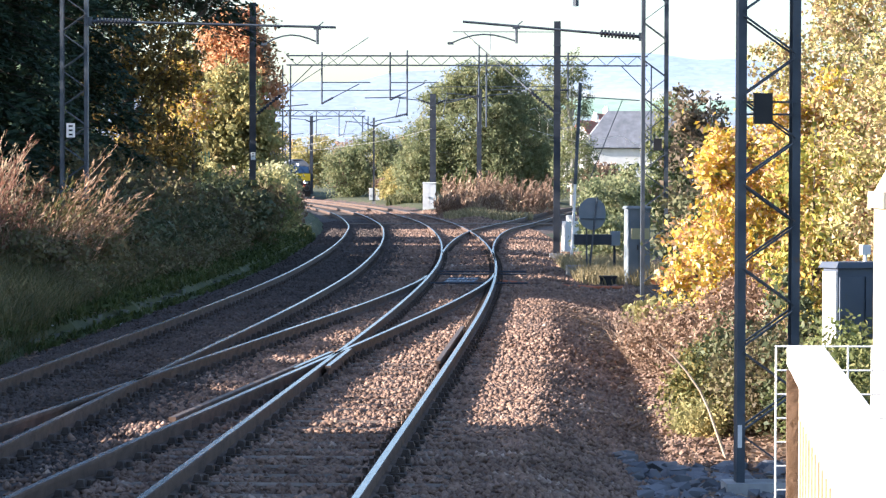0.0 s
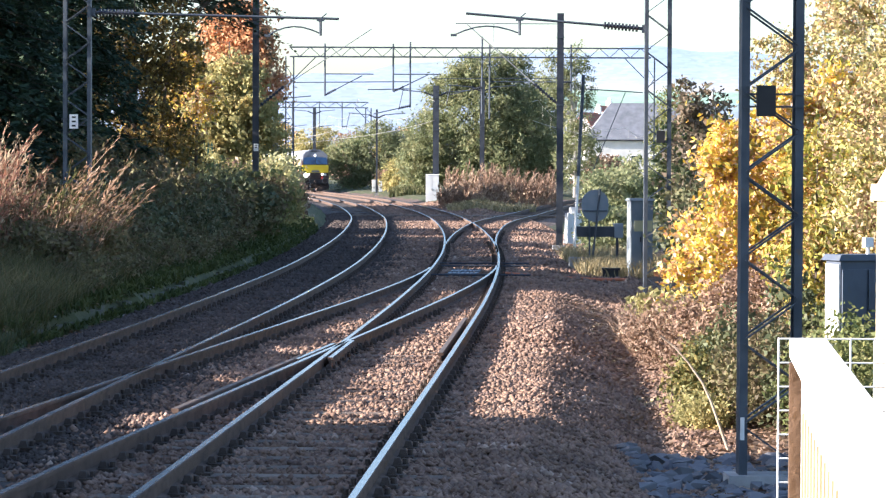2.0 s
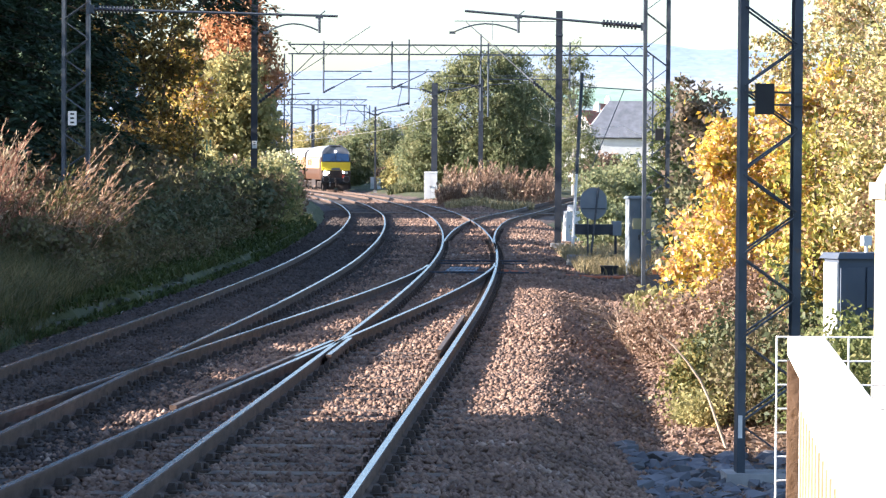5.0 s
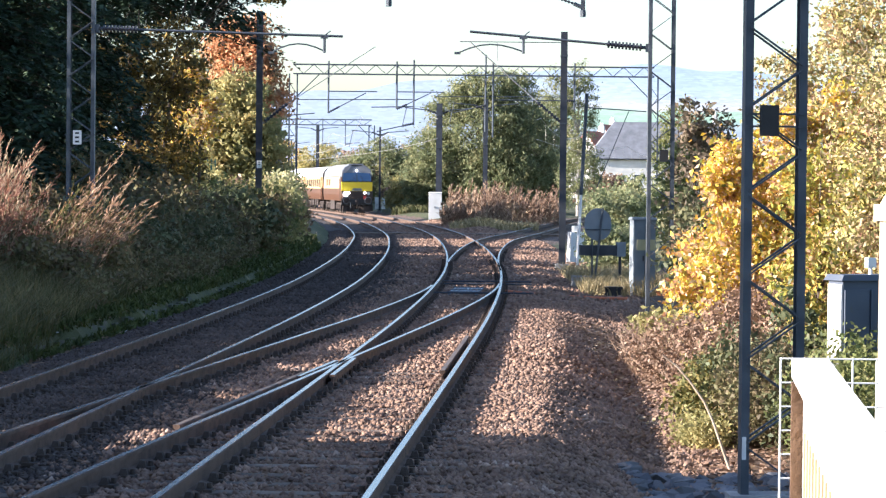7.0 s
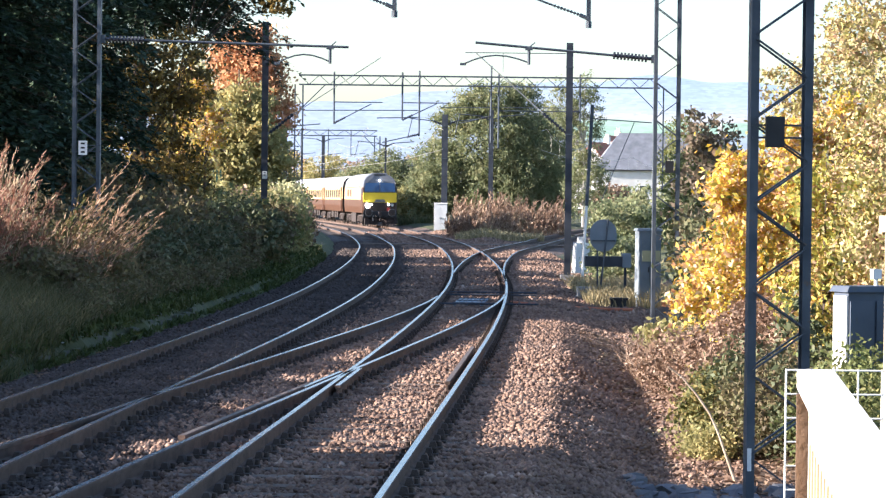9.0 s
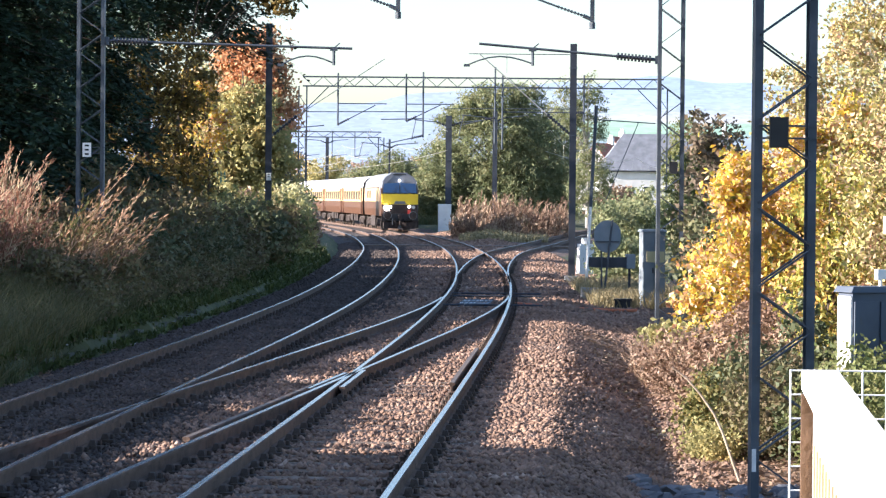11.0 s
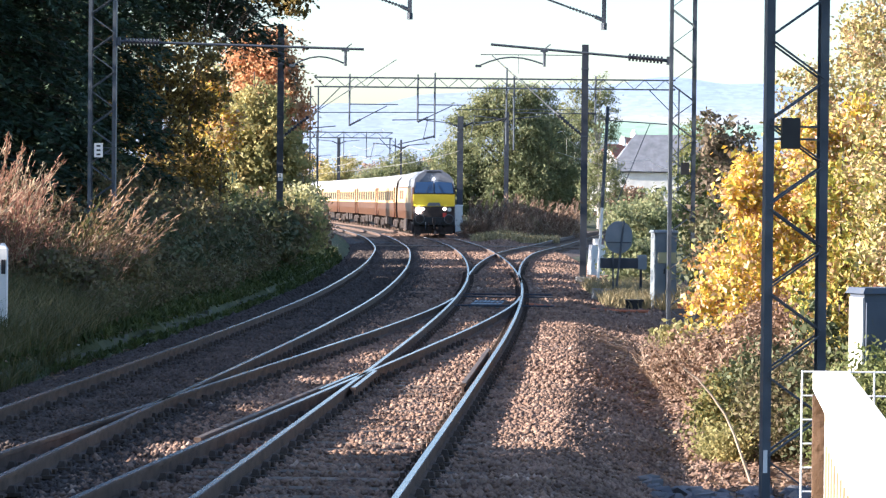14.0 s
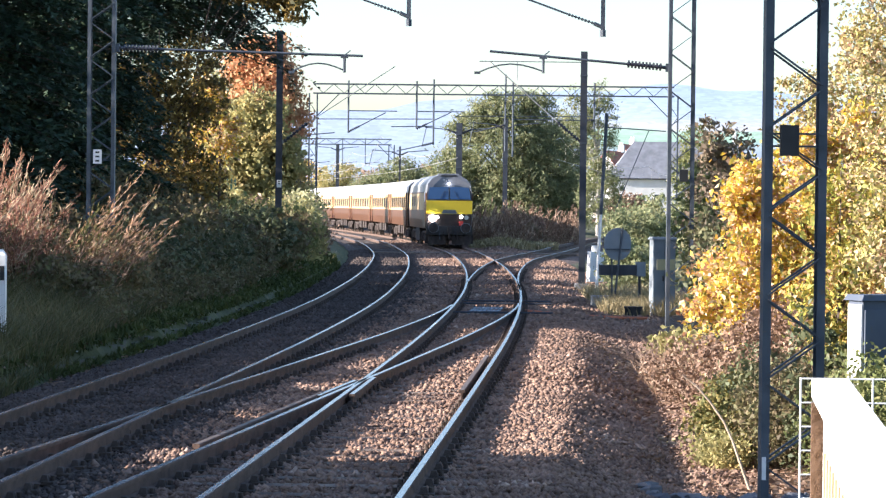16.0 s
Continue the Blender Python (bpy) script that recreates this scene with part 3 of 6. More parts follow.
L_WILLOW = leaf_mat("willow_leaves", (0.12, 0.155, 0.08), (0.2, 0.23, 0.115), (0.28, 0.29, 0.15), (0.34, 0.3, 0.16), through_light=0.45)
L_LIGHT = leaf_mat("yellow_green_leaves", (0.24, 0.235, 0.09), (0.34, 0.32, 0.13), (0.43, 0.37, 0.16), (0.48, 0.34, 0.13), through_light=0.4)
L_YELLOW = leaf_mat("yellow_autumn_leaves", (0.08, 0.11, 0.04), (0.2, 0.24, 0.07), (0.56, 0.38, 0.28), (0.66, 0.48, 0.05), (0.36, 0.36, 0.09), (0.7, 0.47, 0.04), (0.62, 0.34, 0.1), (0.66, 0.52, 0.4), (0.68, 0.52, 0.06), (0.5, 0.27, 0.15), (0.3, 0.14, 0.08), (0.12, 0.07, 0.05), through_light=0.32, patches=3.2)
L_LIME = leaf_mat("yellow_green_shrub_leaves", (0.07, 0.1, 0.035), (0.2, 0.25, 0.07), (0.5, 0.42, 0.08), (0.28, 0.32, 0.08), (0.6, 0.38, 0.1), (0.54, 0.36, 0.24), (0.14, 0.09, 0.05), through_light=0.3, patches=3.4)
L_AMBER = leaf_mat("olive_and_amber_leaves", (0.05, 0.06, 0.025), (0.1, 0.1, 0.04), (0.2, 0.14, 0.05), (0.34, 0.24, 0.06), (0.13, 0.085, 0.04), (0.07, 0.08, 0.035), through_light=0.35, patches=1.4)
# leaf colours lightened for the sun on the bush at the bank end
L_PALEGREEN = leaf_mat("pale_sunlit_leaves", (0.24, 0.26, 0.12), (0.4, 0.4, 0.2), (0.5, 0.46, 0.26), (0.46, 0.34, 0.2), through_light=0.4)
L_OLIVE = leaf_mat("olive_bush_leaves", (0.05, 0.065, 0.025), (0.11, 0.125, 0.045), (0.2, 0.19, 0.06), (0.32, 0.24, 0.08), (0.14, 0.1, 0.05), through_light=0.25, patches=3.0)
L_ORANGE = leaf_mat("orange_red_leaves", (0.5, 0.19, 0.1), (0.62, 0.31, 0.17), (0.62, 0.42, 0.22), (0.54, 0.24, 0.12), (0.4, 0.32, 0.14), through_light=0.4)
L_PALE = leaf_mat("pale_autumn_leaves", (0.1, 0.13, 0.05), (0.22, 0.25, 0.08), (0.44, 0.36, 0.13), (0.4, 0.36, 0.12), (0.54, 0.38, 0.24), (0.32, 0.33, 0.11), (0.52, 0.42, 0.25), (0.3, 0.15, 0.09), (0.14, 0.09, 0.06), through_light=0.25, patches=2.0)
L_BROWN = leaf_mat("brown_dead_leaves", (0.22, 0.13, 0.085), (0.32, 0.21, 0.14), (0.15, 0.09, 0.06), (0.45, 0.33, 0.23), (0.2, 0.18, 0.08), through_light=0.2)
L_BRAMBLE = leaf_mat("bramble_leaves", (0.1, 0.085, 0.045), (0.18, 0.135, 0.075), (0.15, 0.15, 0.065), (0.28, 0.2, 0.11), through_light=0.3)
L_TWIGGY = leaf_mat("dull_brown_leaves", (0.09, 0.085, 0.06), (0.17, 0.14, 0.1), (0.25, 0.19, 0.13), (0.13, 0.13, 0.08), (0.36, 0.27, 0.2), through_light=0.3)
L_HERB = leaf_mat("reddish_seed_stalks", (0.1, 0.12, 0.045), (0.22, 0.12, 0.075), (0.32, 0.15, 0.1), (0.5, 0.4, 0.25), (0.62, 0.5, 0.35), through_light=0.4)
L_GRASS = leaf_mat("grass_blades", (0.045, 0.058, 0.02), (0.08, 0.09, 0.035), (0.13, 0.12, 0.05), (0.22, 0.18, 0.09), through_light=0.25)
L_DRY = leaf_mat("dry_grass_blades", (0.14, 0.13, 0.05), (0.26, 0.21, 0.1), (0.4, 0.32, 0.17), (0.5, 0.42, 0.25), through_light=0.25)


def tree(x, y, z0, height, blobs, leaf, count, size, clump, label, category="tree", trunk=0.15, bark=None, seed=1, lean=(0, 0), long=1.5, droop=0.0, limbs=24, per=40, name="tree"):
    """A tree or tall shrub: blobs are crown ellipsoids about its foot."""
    rng = np.random.default_rng(seed)
    t = thing(name, label, category, pose(x, y, z0))
    p, c = clump_points(rng, blobs, count, clump, per)
    p[:, 2] = np.maximum(p[:, 2], 0.03)
    tips = c[rng.choice(len(c), min(limbs, len(c)), replace=False)]
    part("trunk", trunk_mesh(rng, height * 0.85, trunk, tips, lean), bark or M_BARK, t)
    part("crown", quads("crown", leaf_quads(rng, p, size, long, droop), 4, leaf), None, t)
    return t


def conifer(x, y, z0, height, radius, seed, sprays=3000, bare=0.4):
    """Drooping feathery sprays in tiers round a straight stem."""
    rng = np.random.default_rng(seed)
    t = thing("conifer_tree", "tall dark green conifer in deep shade", "conifer tree", pose(x, y, z0), group="conifers on the bank")
    b = Build().tube((0, 0, 0), (0, 0, height), radius * 0.07, 0.03, n=8)
    k = max(1, sprays // 20)
    starts, dirs, lens = [], [], []
    for i in range(k):
        u = (i + rng.uniform(0, 1)) / k
        z = bare + u ** 1.15 * (height - bare - 0.3)
        a = i * 2.4 + rng.normal(0, 0.4)
        rr = (radius * (1 - (z - bare) / (height - bare)) ** 0.7 + 0.2) * rng.uniform(0.7, 1.15)
        sag = rr * rng.uniform(0.12, 0.4)
        root, tip = np.array((0, 0, z)), np.array((math.cos(a) * rr, math.sin(a) * rr, z - sag))
        b.tube(root, tip, 0.028, 0.006, n=3)
        f = rng.uniform(0.12, 1.0, 20) ** 0.8
        p = root + (tip - root) * f[:, None]
        p[:, 2] += 0.12 * rr * np.sin(f * 3.1)
        turn = a + rng.normal(0, 0.75, 20)
        d = np.stack([np.cos(turn), np.sin(turn), rng.normal(-0.45, 0.25, 20)], 1)
        starts.append(p)
        dirs.append(d / np.linalg.norm(d, axis=1)[:, None])
        lens.append(rng.uniform(0.35, 0.8, 20) * (0.5 + rr / 4))
    starts, dirs, lens = np.concatenate(starts), np.concatenate(dirs), np.concatenate(lens)
    n, m = len(starts), 12
    f = rng.uniform(0.0, 1.0, (n, m))
    side = np.cross(dirs, np.array((0, 0, 1.0)))
    side /= np.linalg.norm(side, axis=1)[:, None]
    sgn = rng.choice((-1, 1), (n, m))[:, :, None]
    c = starts[:, None] + dirs[:, None] * (f * lens[:, None])[:, :, None]
    c[:, :, 2] -= (f * f * lens[:, None]) * 0.35
    out = dirs[:, None] * 0.75 + side[:, None] * sgn * 0.65 + rng.normal(0, 0.22, (n, m, 3))
    out /= np.linalg.norm(out, axis=2)[:, :, None]
    w = np.cross(out, rng.normal(0, 1, (n, m, 3)) * 0.5 + np.array((0, 0, 1.0)))
    w /= np.linalg.norm(w, axis=2)[:, :, None]
    ln = (rng.uniform(0.14, 0.32, (n, m)) * (1.15 - 0.6 * f))[:, :, None]
    wd = rng.uniform(0.026, 0.05, (n, m))[:, :, None]
    q = np.stack([c, c + out * ln * 0.5 + w * wd, c + out * ln, c + out * ln * 0.5 - w * wd], 2)
    part("trunk", b, M_BARK, t)
    part("crown", quads("crown", q.reshape(-1, 3), 4, L_CONIFER), None, t)
    return t


# conifers on the bank
for i, (x, y, h, r, k, bare) in enumerate(((-11.0, 62, 15, 3.0, 8000, 0.4), (-10.4, 69, 15.5, 2.9, 7600, 0.4), (-13.5, 71.4, 16, 3.6, 4600, 0.4), (-13.2, 58.5, 15, 3.4, 6400, 0.4), (-13.4, 78, 15, 3.2, 3600, 0.4), (-9.1, 80, 18, 3.4, 7600, 6.0), (-12.0, 87, 14, 3.0, 3600, 0.4))):
    conifer(x, y, ground_z(x, y), h, r, 10 + i, k, bare)

# broadleaved trees on the bank
tree(-8.0, 77.2, 1.0, 11, [(1.6, 0, 7.6, 0.9, 1.0, 0.8), (2.6, 0, 7.2, 0.7, 0.9, 0.6), (3.0, 0, 6.7, 0.5, 0.7, 0.4)], L_AMBER, 2600, 0.11, 0.2, "thin leafy tree leaning out over the bank", seed=31, lean=(1.4, 0), trunk=0.07, limbs=9)
tree(-8.3, 74.0, 0.9, 7, [(0, 0, 3.2, 1.5, 1.0, 1.9), (0.9, 0, 4.6, 0.9, 0.9, 1.1), (-0.7, 0, 4.6, 1.1, 0.9, 1.2), (0.6, 0, 1.6, 1.2, 1, 1.0)], L_AMBER, 8000, 0.1, 0.17, "olive and amber leaved tree under the conifers", seed=32, trunk=0.09, limbs=40)
tree(-7.6, 84.5, 0.9, 6, [(-0.2, 0, 3.4, 0.8, 0.9, 1.2), (-0.5, 0, 4.6, 0.6, 0.7, 0.7), (-1.3, 0, 2.2, 1.2, 0.9, 0.7)], L_YELLOW, 3400, 0.11, 0.16, "small tree with sunlit yellow leaves", seed=39, trunk=0.07)
tree(-8.4, 107.64, 1.0, 7.2, [(0, 0, 3.0, 1.8, 1.6, 2.3), (-0.9, 0, 2.0, 1.6, 1.4, 1.4), (0.9, 0, 2.2, 1.5, 1.3, 1.6), (0.3, 0, 4.8, 0.9, 0.9, 0.8)], L_LIGHT, 16000, 0.14, 0.22, "yellow-green bushy tree beyond the conifers", seed=33, droop=0.4)
tree(-9.2, 126.36, 0.8, 10, [(0, 0, 6.4, 1.5, 1.4, 2.9), (-0.7, 0, 8.0, 1.1, 1, 1.3), (0.7, 0, 5.0, 1.2, 1.1, 1.4)], L_ORANGE, 12000, 0.16, 0.25, "orange-red autumn tree on the bank", seed=34)
tree(-13.6, 142.74, 1.0, 8, [(0, 0, 4.5, 2.6, 2, 3.6)], L_LIGHT, 9000, 0.18, 0.3, "pale green tree behind the autumn trees", seed=35)
tree(-12.5, 133.38, 0.8, 6, [(0, 0, 3.2, 2.0, 2.2, 2.4)], L_LIGHT, 6000, 0.18, 0.3, "pale green tree behind the autumn trees", seed=38)
tree(-14.5, 152.1, 0.8, 7, [(0, 0, 3.8, 2.4, 2, 2.8)], L_YELLOW, 6000, 0.2, 0.3, "yellow autumn tree further along the bank", seed=36)
tree(-16.5, 193.05, 0.5, 6, [(0, 0, 3.2, 2.4, 2, 2.4)], L_LIGHT, 6000, 0.22, 0.3, "yellow-green tree beside the curve", seed=37)

# unseen trees and shrubs beyond the bank, added to shade the tracks
for i, (x, y, h) in enumerate(((-22, 128, 9), (-23, 136, 10), (-22, 144, 9.5), (-23.5, 152, 10), (-24, 160, 9.5), (-25, 168, 9))):
    tree(x, y, 0.8, h, [(0, 0, h * 0.55, 3.6, 4.2, h * 0.42), (0, 0, h * 0.25, 3.4, 4.2, h * 0.25)], L_GREEN, 9000, 0.45, 0.5, "tall leafy tree beyond the bank", seed=240 + i)
for i, (x, y, h) in enumerate(((-15, 12.29, 12.5), (-14, 15.44, 12), (-15.5, 19.3, 12), (-12.5, 21.1, 10))):
    tree(x, y, ground_z(x, y), h, [(0, 0, h * 0.58, 3.3, 3.1, h * 0.42), (0.5, 1, h * 0.3, 2.8, 2.6, h * 0.25)], L_GREEN, 14000, 0.42, 0.4, "tall leafy tree beyond the bank", seed=40 + i)
for i, (x, y, h) in enumerate(((-13.5, 28.08, 1.7), (-14, 32.76, 2.0), (-13.5, 38.02, 1.7), (-14, 43.29, 1.9), (-13.8, 54.99, 5.0), (-14.2, 58.5, 8.0))):
    tree(x, y, ground_z(x, y), h, [(0, 0, h * 0.5, 2.3, 2.4, h * 0.42)], L_GREEN, 5000, 0.26, 0.3, "dense green shrub on the top of the bank", "shrub", 0.08, seed=50 + i, name="shrub")


def bush(x, y, w, d, h, leaf, count, size, label, seed, clump=0.16, droop=0.0, name="bush", group="", twigs=14):
    z0 = ground_z(x, y) - 0.05
    blobs = [(0, 0, h * 0.5, w / 2, d / 2, h * 0.5)]
    rng = np.random.default_rng(seed)
    for _ in range(4):
        blobs.append((rng.uniform(-0.4, 0.4) * w, rng.uniform(-0.4, 0.4) * d, h * rng.uniform(0.25, 0.7), w * 0.28, d * 0.28, h * rng.uniform(0.25, 0.42)))
    t = tree(x, y, z0, h * 0.8, blobs, leaf, count, size, clump, label, "bush", 0.03, M_TWIG, seed, droop=droop, limbs=twigs, name=name, per=25)
    if group:
        t["group"] = group
    return t


# dark shrubs along the left edge
for i, (x, y, w, h, lf) in enumerate(((-7.2, 57.33, 2.2, 1.5, L_DARK), (-6.9, 62.01, 2.2, 1.7, L_BRAMBLE), (-7.2, 67.27, 2.6, 1.9, L_BRAMBLE), (-6.2, 71.37, 2.0, 1.6, L_BRAMBLE), (-6.3, 76.63, 2.2, 1.8, L_DARK),
                                      (-5.9, 81.9, 2.0, 1.7, L_BRAMBLE), (-6.0, 87.75, 2.1, 1.9, L_GREEN), (-5.9, 93.6, 1.9, 2.0, L_LIGHT), (-6.1, 99.45, 1.5, 2.5, L_PALEGREEN), (-5.9, 104, 1.1, 1.5, L_BROWN), (-6.8, 80.73, 2.2, 1.6, L_LIGHT), (-7.0, 72.54, 2.4, 1.6, L_LIGHT), (-8.3, 92, 2.4, 2.0, L_LIGHT), (-8.9, 85.41, 2.2, 2.6, L_LIGHT), (-7.6, 94, 2.0, 1.7, L_BROWN), (-7.6, 86.58, 2.0, 1.6, L_GREEN), (-6.5, 59.67, 1.6, 1.0, L_DARK), (-6.3, 64.94, 1.7, 1.2, L_DARK), (-6.2, 68.44, 1.6, 1.3, L_DARK),
                                      (-6.8, 106.47, 2.2, 2.2, L_GREEN), (-8.4, 63.18, 2.4, 2.0, L_BRAMBLE), (-8.2, 70.2, 2.2, 2.2, L_BRAMBLE), (-7.4, 53.23, 2.0, 1.2, L_BRAMBLE))):
    bush(x, y, w, 4.2, h, lf, 5200, 0.085 if y < 72 else 0.11, "tangled dark green shrub on the bank beside the track" if lf is L_DARK else "shrub with mixed fading leaves on the bank", 70 + i, group="bank shrubs")


def stalks(x, y, w, d, h, count, leaf, seed, label, name="tall_weed", plume=0.5, lean=0.25, blade=0.028, tilt=0.1):
    """A stand of tall thin curved stalks with feathery seed heads."""
    rng = np.random.default_rng(seed)
    n = count
    fx, fy = rng.uniform(-w / 2, w / 2, n), rng.uniform(-d / 2, d / 2, n)
    z = np.array([ground_z(x + p, y + q) for p, q in zip(fx, fy)])
    base = np.stack([fx, fy, z], 1)
    hh = h * (0.45 + 0.65 * rng.uniform(0, 1, n) ** 1.2) * (0.82 + 0.3 * np.sin(fx * 2.1 + fy * 0.9))
    bend = np.stack([rng.normal(tilt, lean * 0.5, n) * hh, rng.normal(0, lean, n) * hh * 0.5, np.zeros(n)], 1)

    def on(u):
        """Places at the shares u of each stalk."""
        p = base[:, None] + bend[:, None] * (u * u)[:, :, None]
        p[:, :, 2] += u * hh[:, None] * 0.97
        return p

    side = np.stack([np.ones(n), rng.normal(0, 0.6, n), np.zeros(n)], 1) * 0.007
    nodes = on(np.tile(np.linspace(0, 1, 4), (n, 1)))
    q = [np.stack([nodes[:, i] - side, nodes[:, i] + side, nodes[:, i + 1] + side * 0.8, nodes[:, i + 1] - side * 0.8], 1) for i in range(3)]
    if plume:
        k = 34
        u = 1.02 - plume * rng.uniform(0, 1, (n, k)) ** 0.8
        p = on(u) + rng.normal(0, 0.022, (n, k, 3)) * (1.5 - u)[:, :, None] * 2
        # seed heads point up along the stalk
        along_it = on(u + 0.05) - on(u)
        along_it /= np.linalg.norm(along_it, axis=2)[:, :, None]
        a = along_it + rng.normal(0, 0.32, (n, k, 3))
        b = np.cross(a, rng.normal(0, 1, (n, k, 3)))
        b /= np.linalg.norm(b, axis=2)[:, :, None]
        r = (blade * rng.uniform(0.5, 1.3, (n, k)))[:, :, None]
        q.append(np.stack([p, p + a * r * 1.3 + b * r * 0.42, p + a * r * 3.0, p + a * r * 1.3 - b * r * 0.42], 2).reshape(-1, 4, 3))
    k = 9
    u = rng.uniform(0.05, 0.6, (n, k))
    q.append(leaf_quads(rng, (on(u) + rng.normal(0, 0.06, (n, k, 3))).reshape(-1, 3), 0.05, 3.0, 0.2))
    return solo(name, quads(name, np.concatenate(q), 4, leaf), None, label, "weeds", pose(x, y, 0), kind="stuff")


L_SEED = leaf_mat("pale_seed_heads", (0.09, 0.11, 0.035), (0.18, 0.15, 0.06), (0.36, 0.2, 0.12), (0.52, 0.38, 0.25), (0.44, 0.26, 0.17), through_light=0.4)
stalks(-8.5, 48.0, 2.2, 4.4, 2.0, 230, L_HERB, 90, "tall reddish dead willowherb stalks on the bank", blade=0.034, lean=0.3, tilt=0.18)
stalks(-8.9, 45.0, 2.0, 3.4, 1.9, 140, L_HERB, 91, "tall reddish dead willowherb stalks on the bank", blade=0.034, lean=0.3, tilt=0.18)
stalks(-7.05, 50.0, 0.95, 3.4, 2.1, 50, L_SEED, 94, "pale seeding willowherb stalks leaning over the shrubs", blade=0.034, lean=0.2, tilt=0.42, plume=0.6)
stalks(-6.6, 51.0, 0.7, 2.6, 1.8, 30, L_SEED, 95, "pale seeding willowherb stalks leaning over the shrubs", blade=0.034, lean=0.2, tilt=0.5, plume=0.6)
stalks(3.6, 181.35, 7.4, 8.2, 2.1, 560, L_BROWN, 92, "red-brown dead weeds between the tracks", blade=0.07)
stalks(1.6, 167.3, 4.0, 5.85, 1.2, 300, L_BROWN, 93, "red-brown dead weeds between the tracks", blade=0.06)


def grass(x, y, w, d, h, count, leaf, seed, label, lean=0.35, thick=0.006, name="grass"):
    rng = np.random.default_rng(seed)
    n = count
    fx, fy = rng.uniform(-w / 2, w / 2, n), rng.uniform(-d / 2, d / 2, n)
    z = np.array([ground_z(x + p, y + q) for p, q in zip(fx, fy)]) - 0.02
    base = np.stack([fx, fy, z], 1)
    hh = (h * rng.uniform(0.35, 1.1, n))[:, None]
    dr = rng.normal(0, lean, (n, 2))
    mid = base + np.concatenate([dr * hh * 0.35, hh * 0.6], 1)
    top = base + np.concatenate([dr * hh * 1.2, hh * 0.95], 1)
    side = np.stack([rng.normal(0, 1, n), rng.normal(0, 1, n), np.zeros(n)], 1)
    side *= thick / np.linalg.norm(side, axis=1)[:, None]
    q = np.concatenate([np.stack([base - side, base + side, mid + side, mid - side], 1), np.stack([mid - side, mid + side, top + side * 0.2, top - side * 0.2], 1)])
    return solo(name, quads(name, q, 4, leaf), None, label, "grass", pose(x, y, 0), kind="stuff")


grass(-7.0, 43.88, 2.4, 12.87, 0.6, 9000, L_GRASS, 100, "rough green grass along the foot of the bank")
grass(-6.9, 56.16, 1.9, 14.04, 0.5, 6000, L_GRASS, 101, "rough green grass along the foot of the bank")
grass(-6.2, 77.22, 1.0, 30.42, 0.4, 5000, L_GRASS, 102, "thin grass beside the concrete edging")
grass(4.3, 72.54, 2.2, 14.04, 0.5, 4000, L_DRY, 103, "pale dry grass round the trackside equipment", thick=0.01)
grass(2.6, 160.29, 5.0, 9.36, 0.45, 2600, L_DRY, 104, "yellowish grass between the diverging tracks", thick=0.03)
grass(-3.0, 234, 3.0, 28.08, 0.7, 2600, L_GRASS, 105, "pale grass beside the curve", thick=0.04)

# the right bank
_r = np.random.default_rng(77)
_blobs = [(0.4, 0.3, 1.7, 1.0, 1.7, 1.2), (-0.95, 0, 1.5, 0.4, 0.5, 0.4), (0.1, 0, 3.3, 0.35, 0.4, 0.5), (0.8, 0, 3.6, 0.4, 0.4, 0.4)]
for _ in range(24):
    _z = _r.uniform(0.8, 3.2)
    _blobs.append((_r.uniform(-1.4 + max(0.0, _z - 2.0) * 0.5, 1.2), _r.uniform(-1.6, 1.4), _z, *_r.uniform(0.22, 0.5, 3)))
tree(4.75, 39.2, -0.3, 4.2, _blobs, L_YELLOW, 40000, 0.066, 0.11, "bright yellow and pink autumn shrub beside a lattice mast", "shrub", 0.06, seed=110, name="shrub", limbs=40)
tree(4.7, 35.2, -0.3, 3.6, [(0, 0, 1.2, 0.55, 0.6, 0.9), (0.1, 0, 2.4, 0.5, 0.6, 0.8), (0.5, 0, 1.9, 0.5, 0.6, 0.9)], L_LIME, 7000, 0.06, 0.12, "thin yellow-green shrub behind a lattice mast", "shrub", 0.04, seed=129, name="shrub", limbs=30)
tree(7.6, 46.8, 0.0, 10, [(0.3, 0, 4.2, 1.9, 1.8, 3.0), (1.2, 0, 7.2, 1.6, 1.5, 2.0)] + [(_r.uniform(-2.0, 1.6), _r.uniform(-1.2, 1.2), _r.uniform(0.8, 7.5), *_r.uniform(0.35, 0.8, 3)) for _ in range(34)],
     L_PALE, 66000, 0.058, 0.15, "pale pinkish-yellow autumn tree on the bank", seed=111, limbs=60, bark=M_PALE_BARK)
tree(6.0, 34.52, -0.1, 6.5, [(0, 0, 2.2, 1.3, 1.3, 1.9), (0.7, 0.5, 4.0, 1.1, 1.1, 1.6)], L_PALE, 34000, 0.048, 0.15, "thin autumn tree with fading pale leaves", seed=112, limbs=40, trunk=0.07)
tree(5.1, 55.57, -0.2, 4.3, [(0, 0, 2.4, 0.7, 0.8, 1.7), (0.7, 0, 1.9, 0.8, 0.8, 1.6), (-0.2, 0, 3.6, 0.35, 0.4, 0.6)], L_TWIGGY, 5000, 0.085, 0.14, "sparse dark brown shrub with thin upright twigs", "shrub", 0.05, seed=113, name="shrub", limbs=40)
tree(6.2, 64.35, -0.1, 5, [(0, 0, 2.0, 1.4, 1.2, 1.8)], L_GREEN, 6000, 0.1, 0.16, "green shrub behind the signalling cabinet", "shrub", 0.05, seed=114, name="shrub")
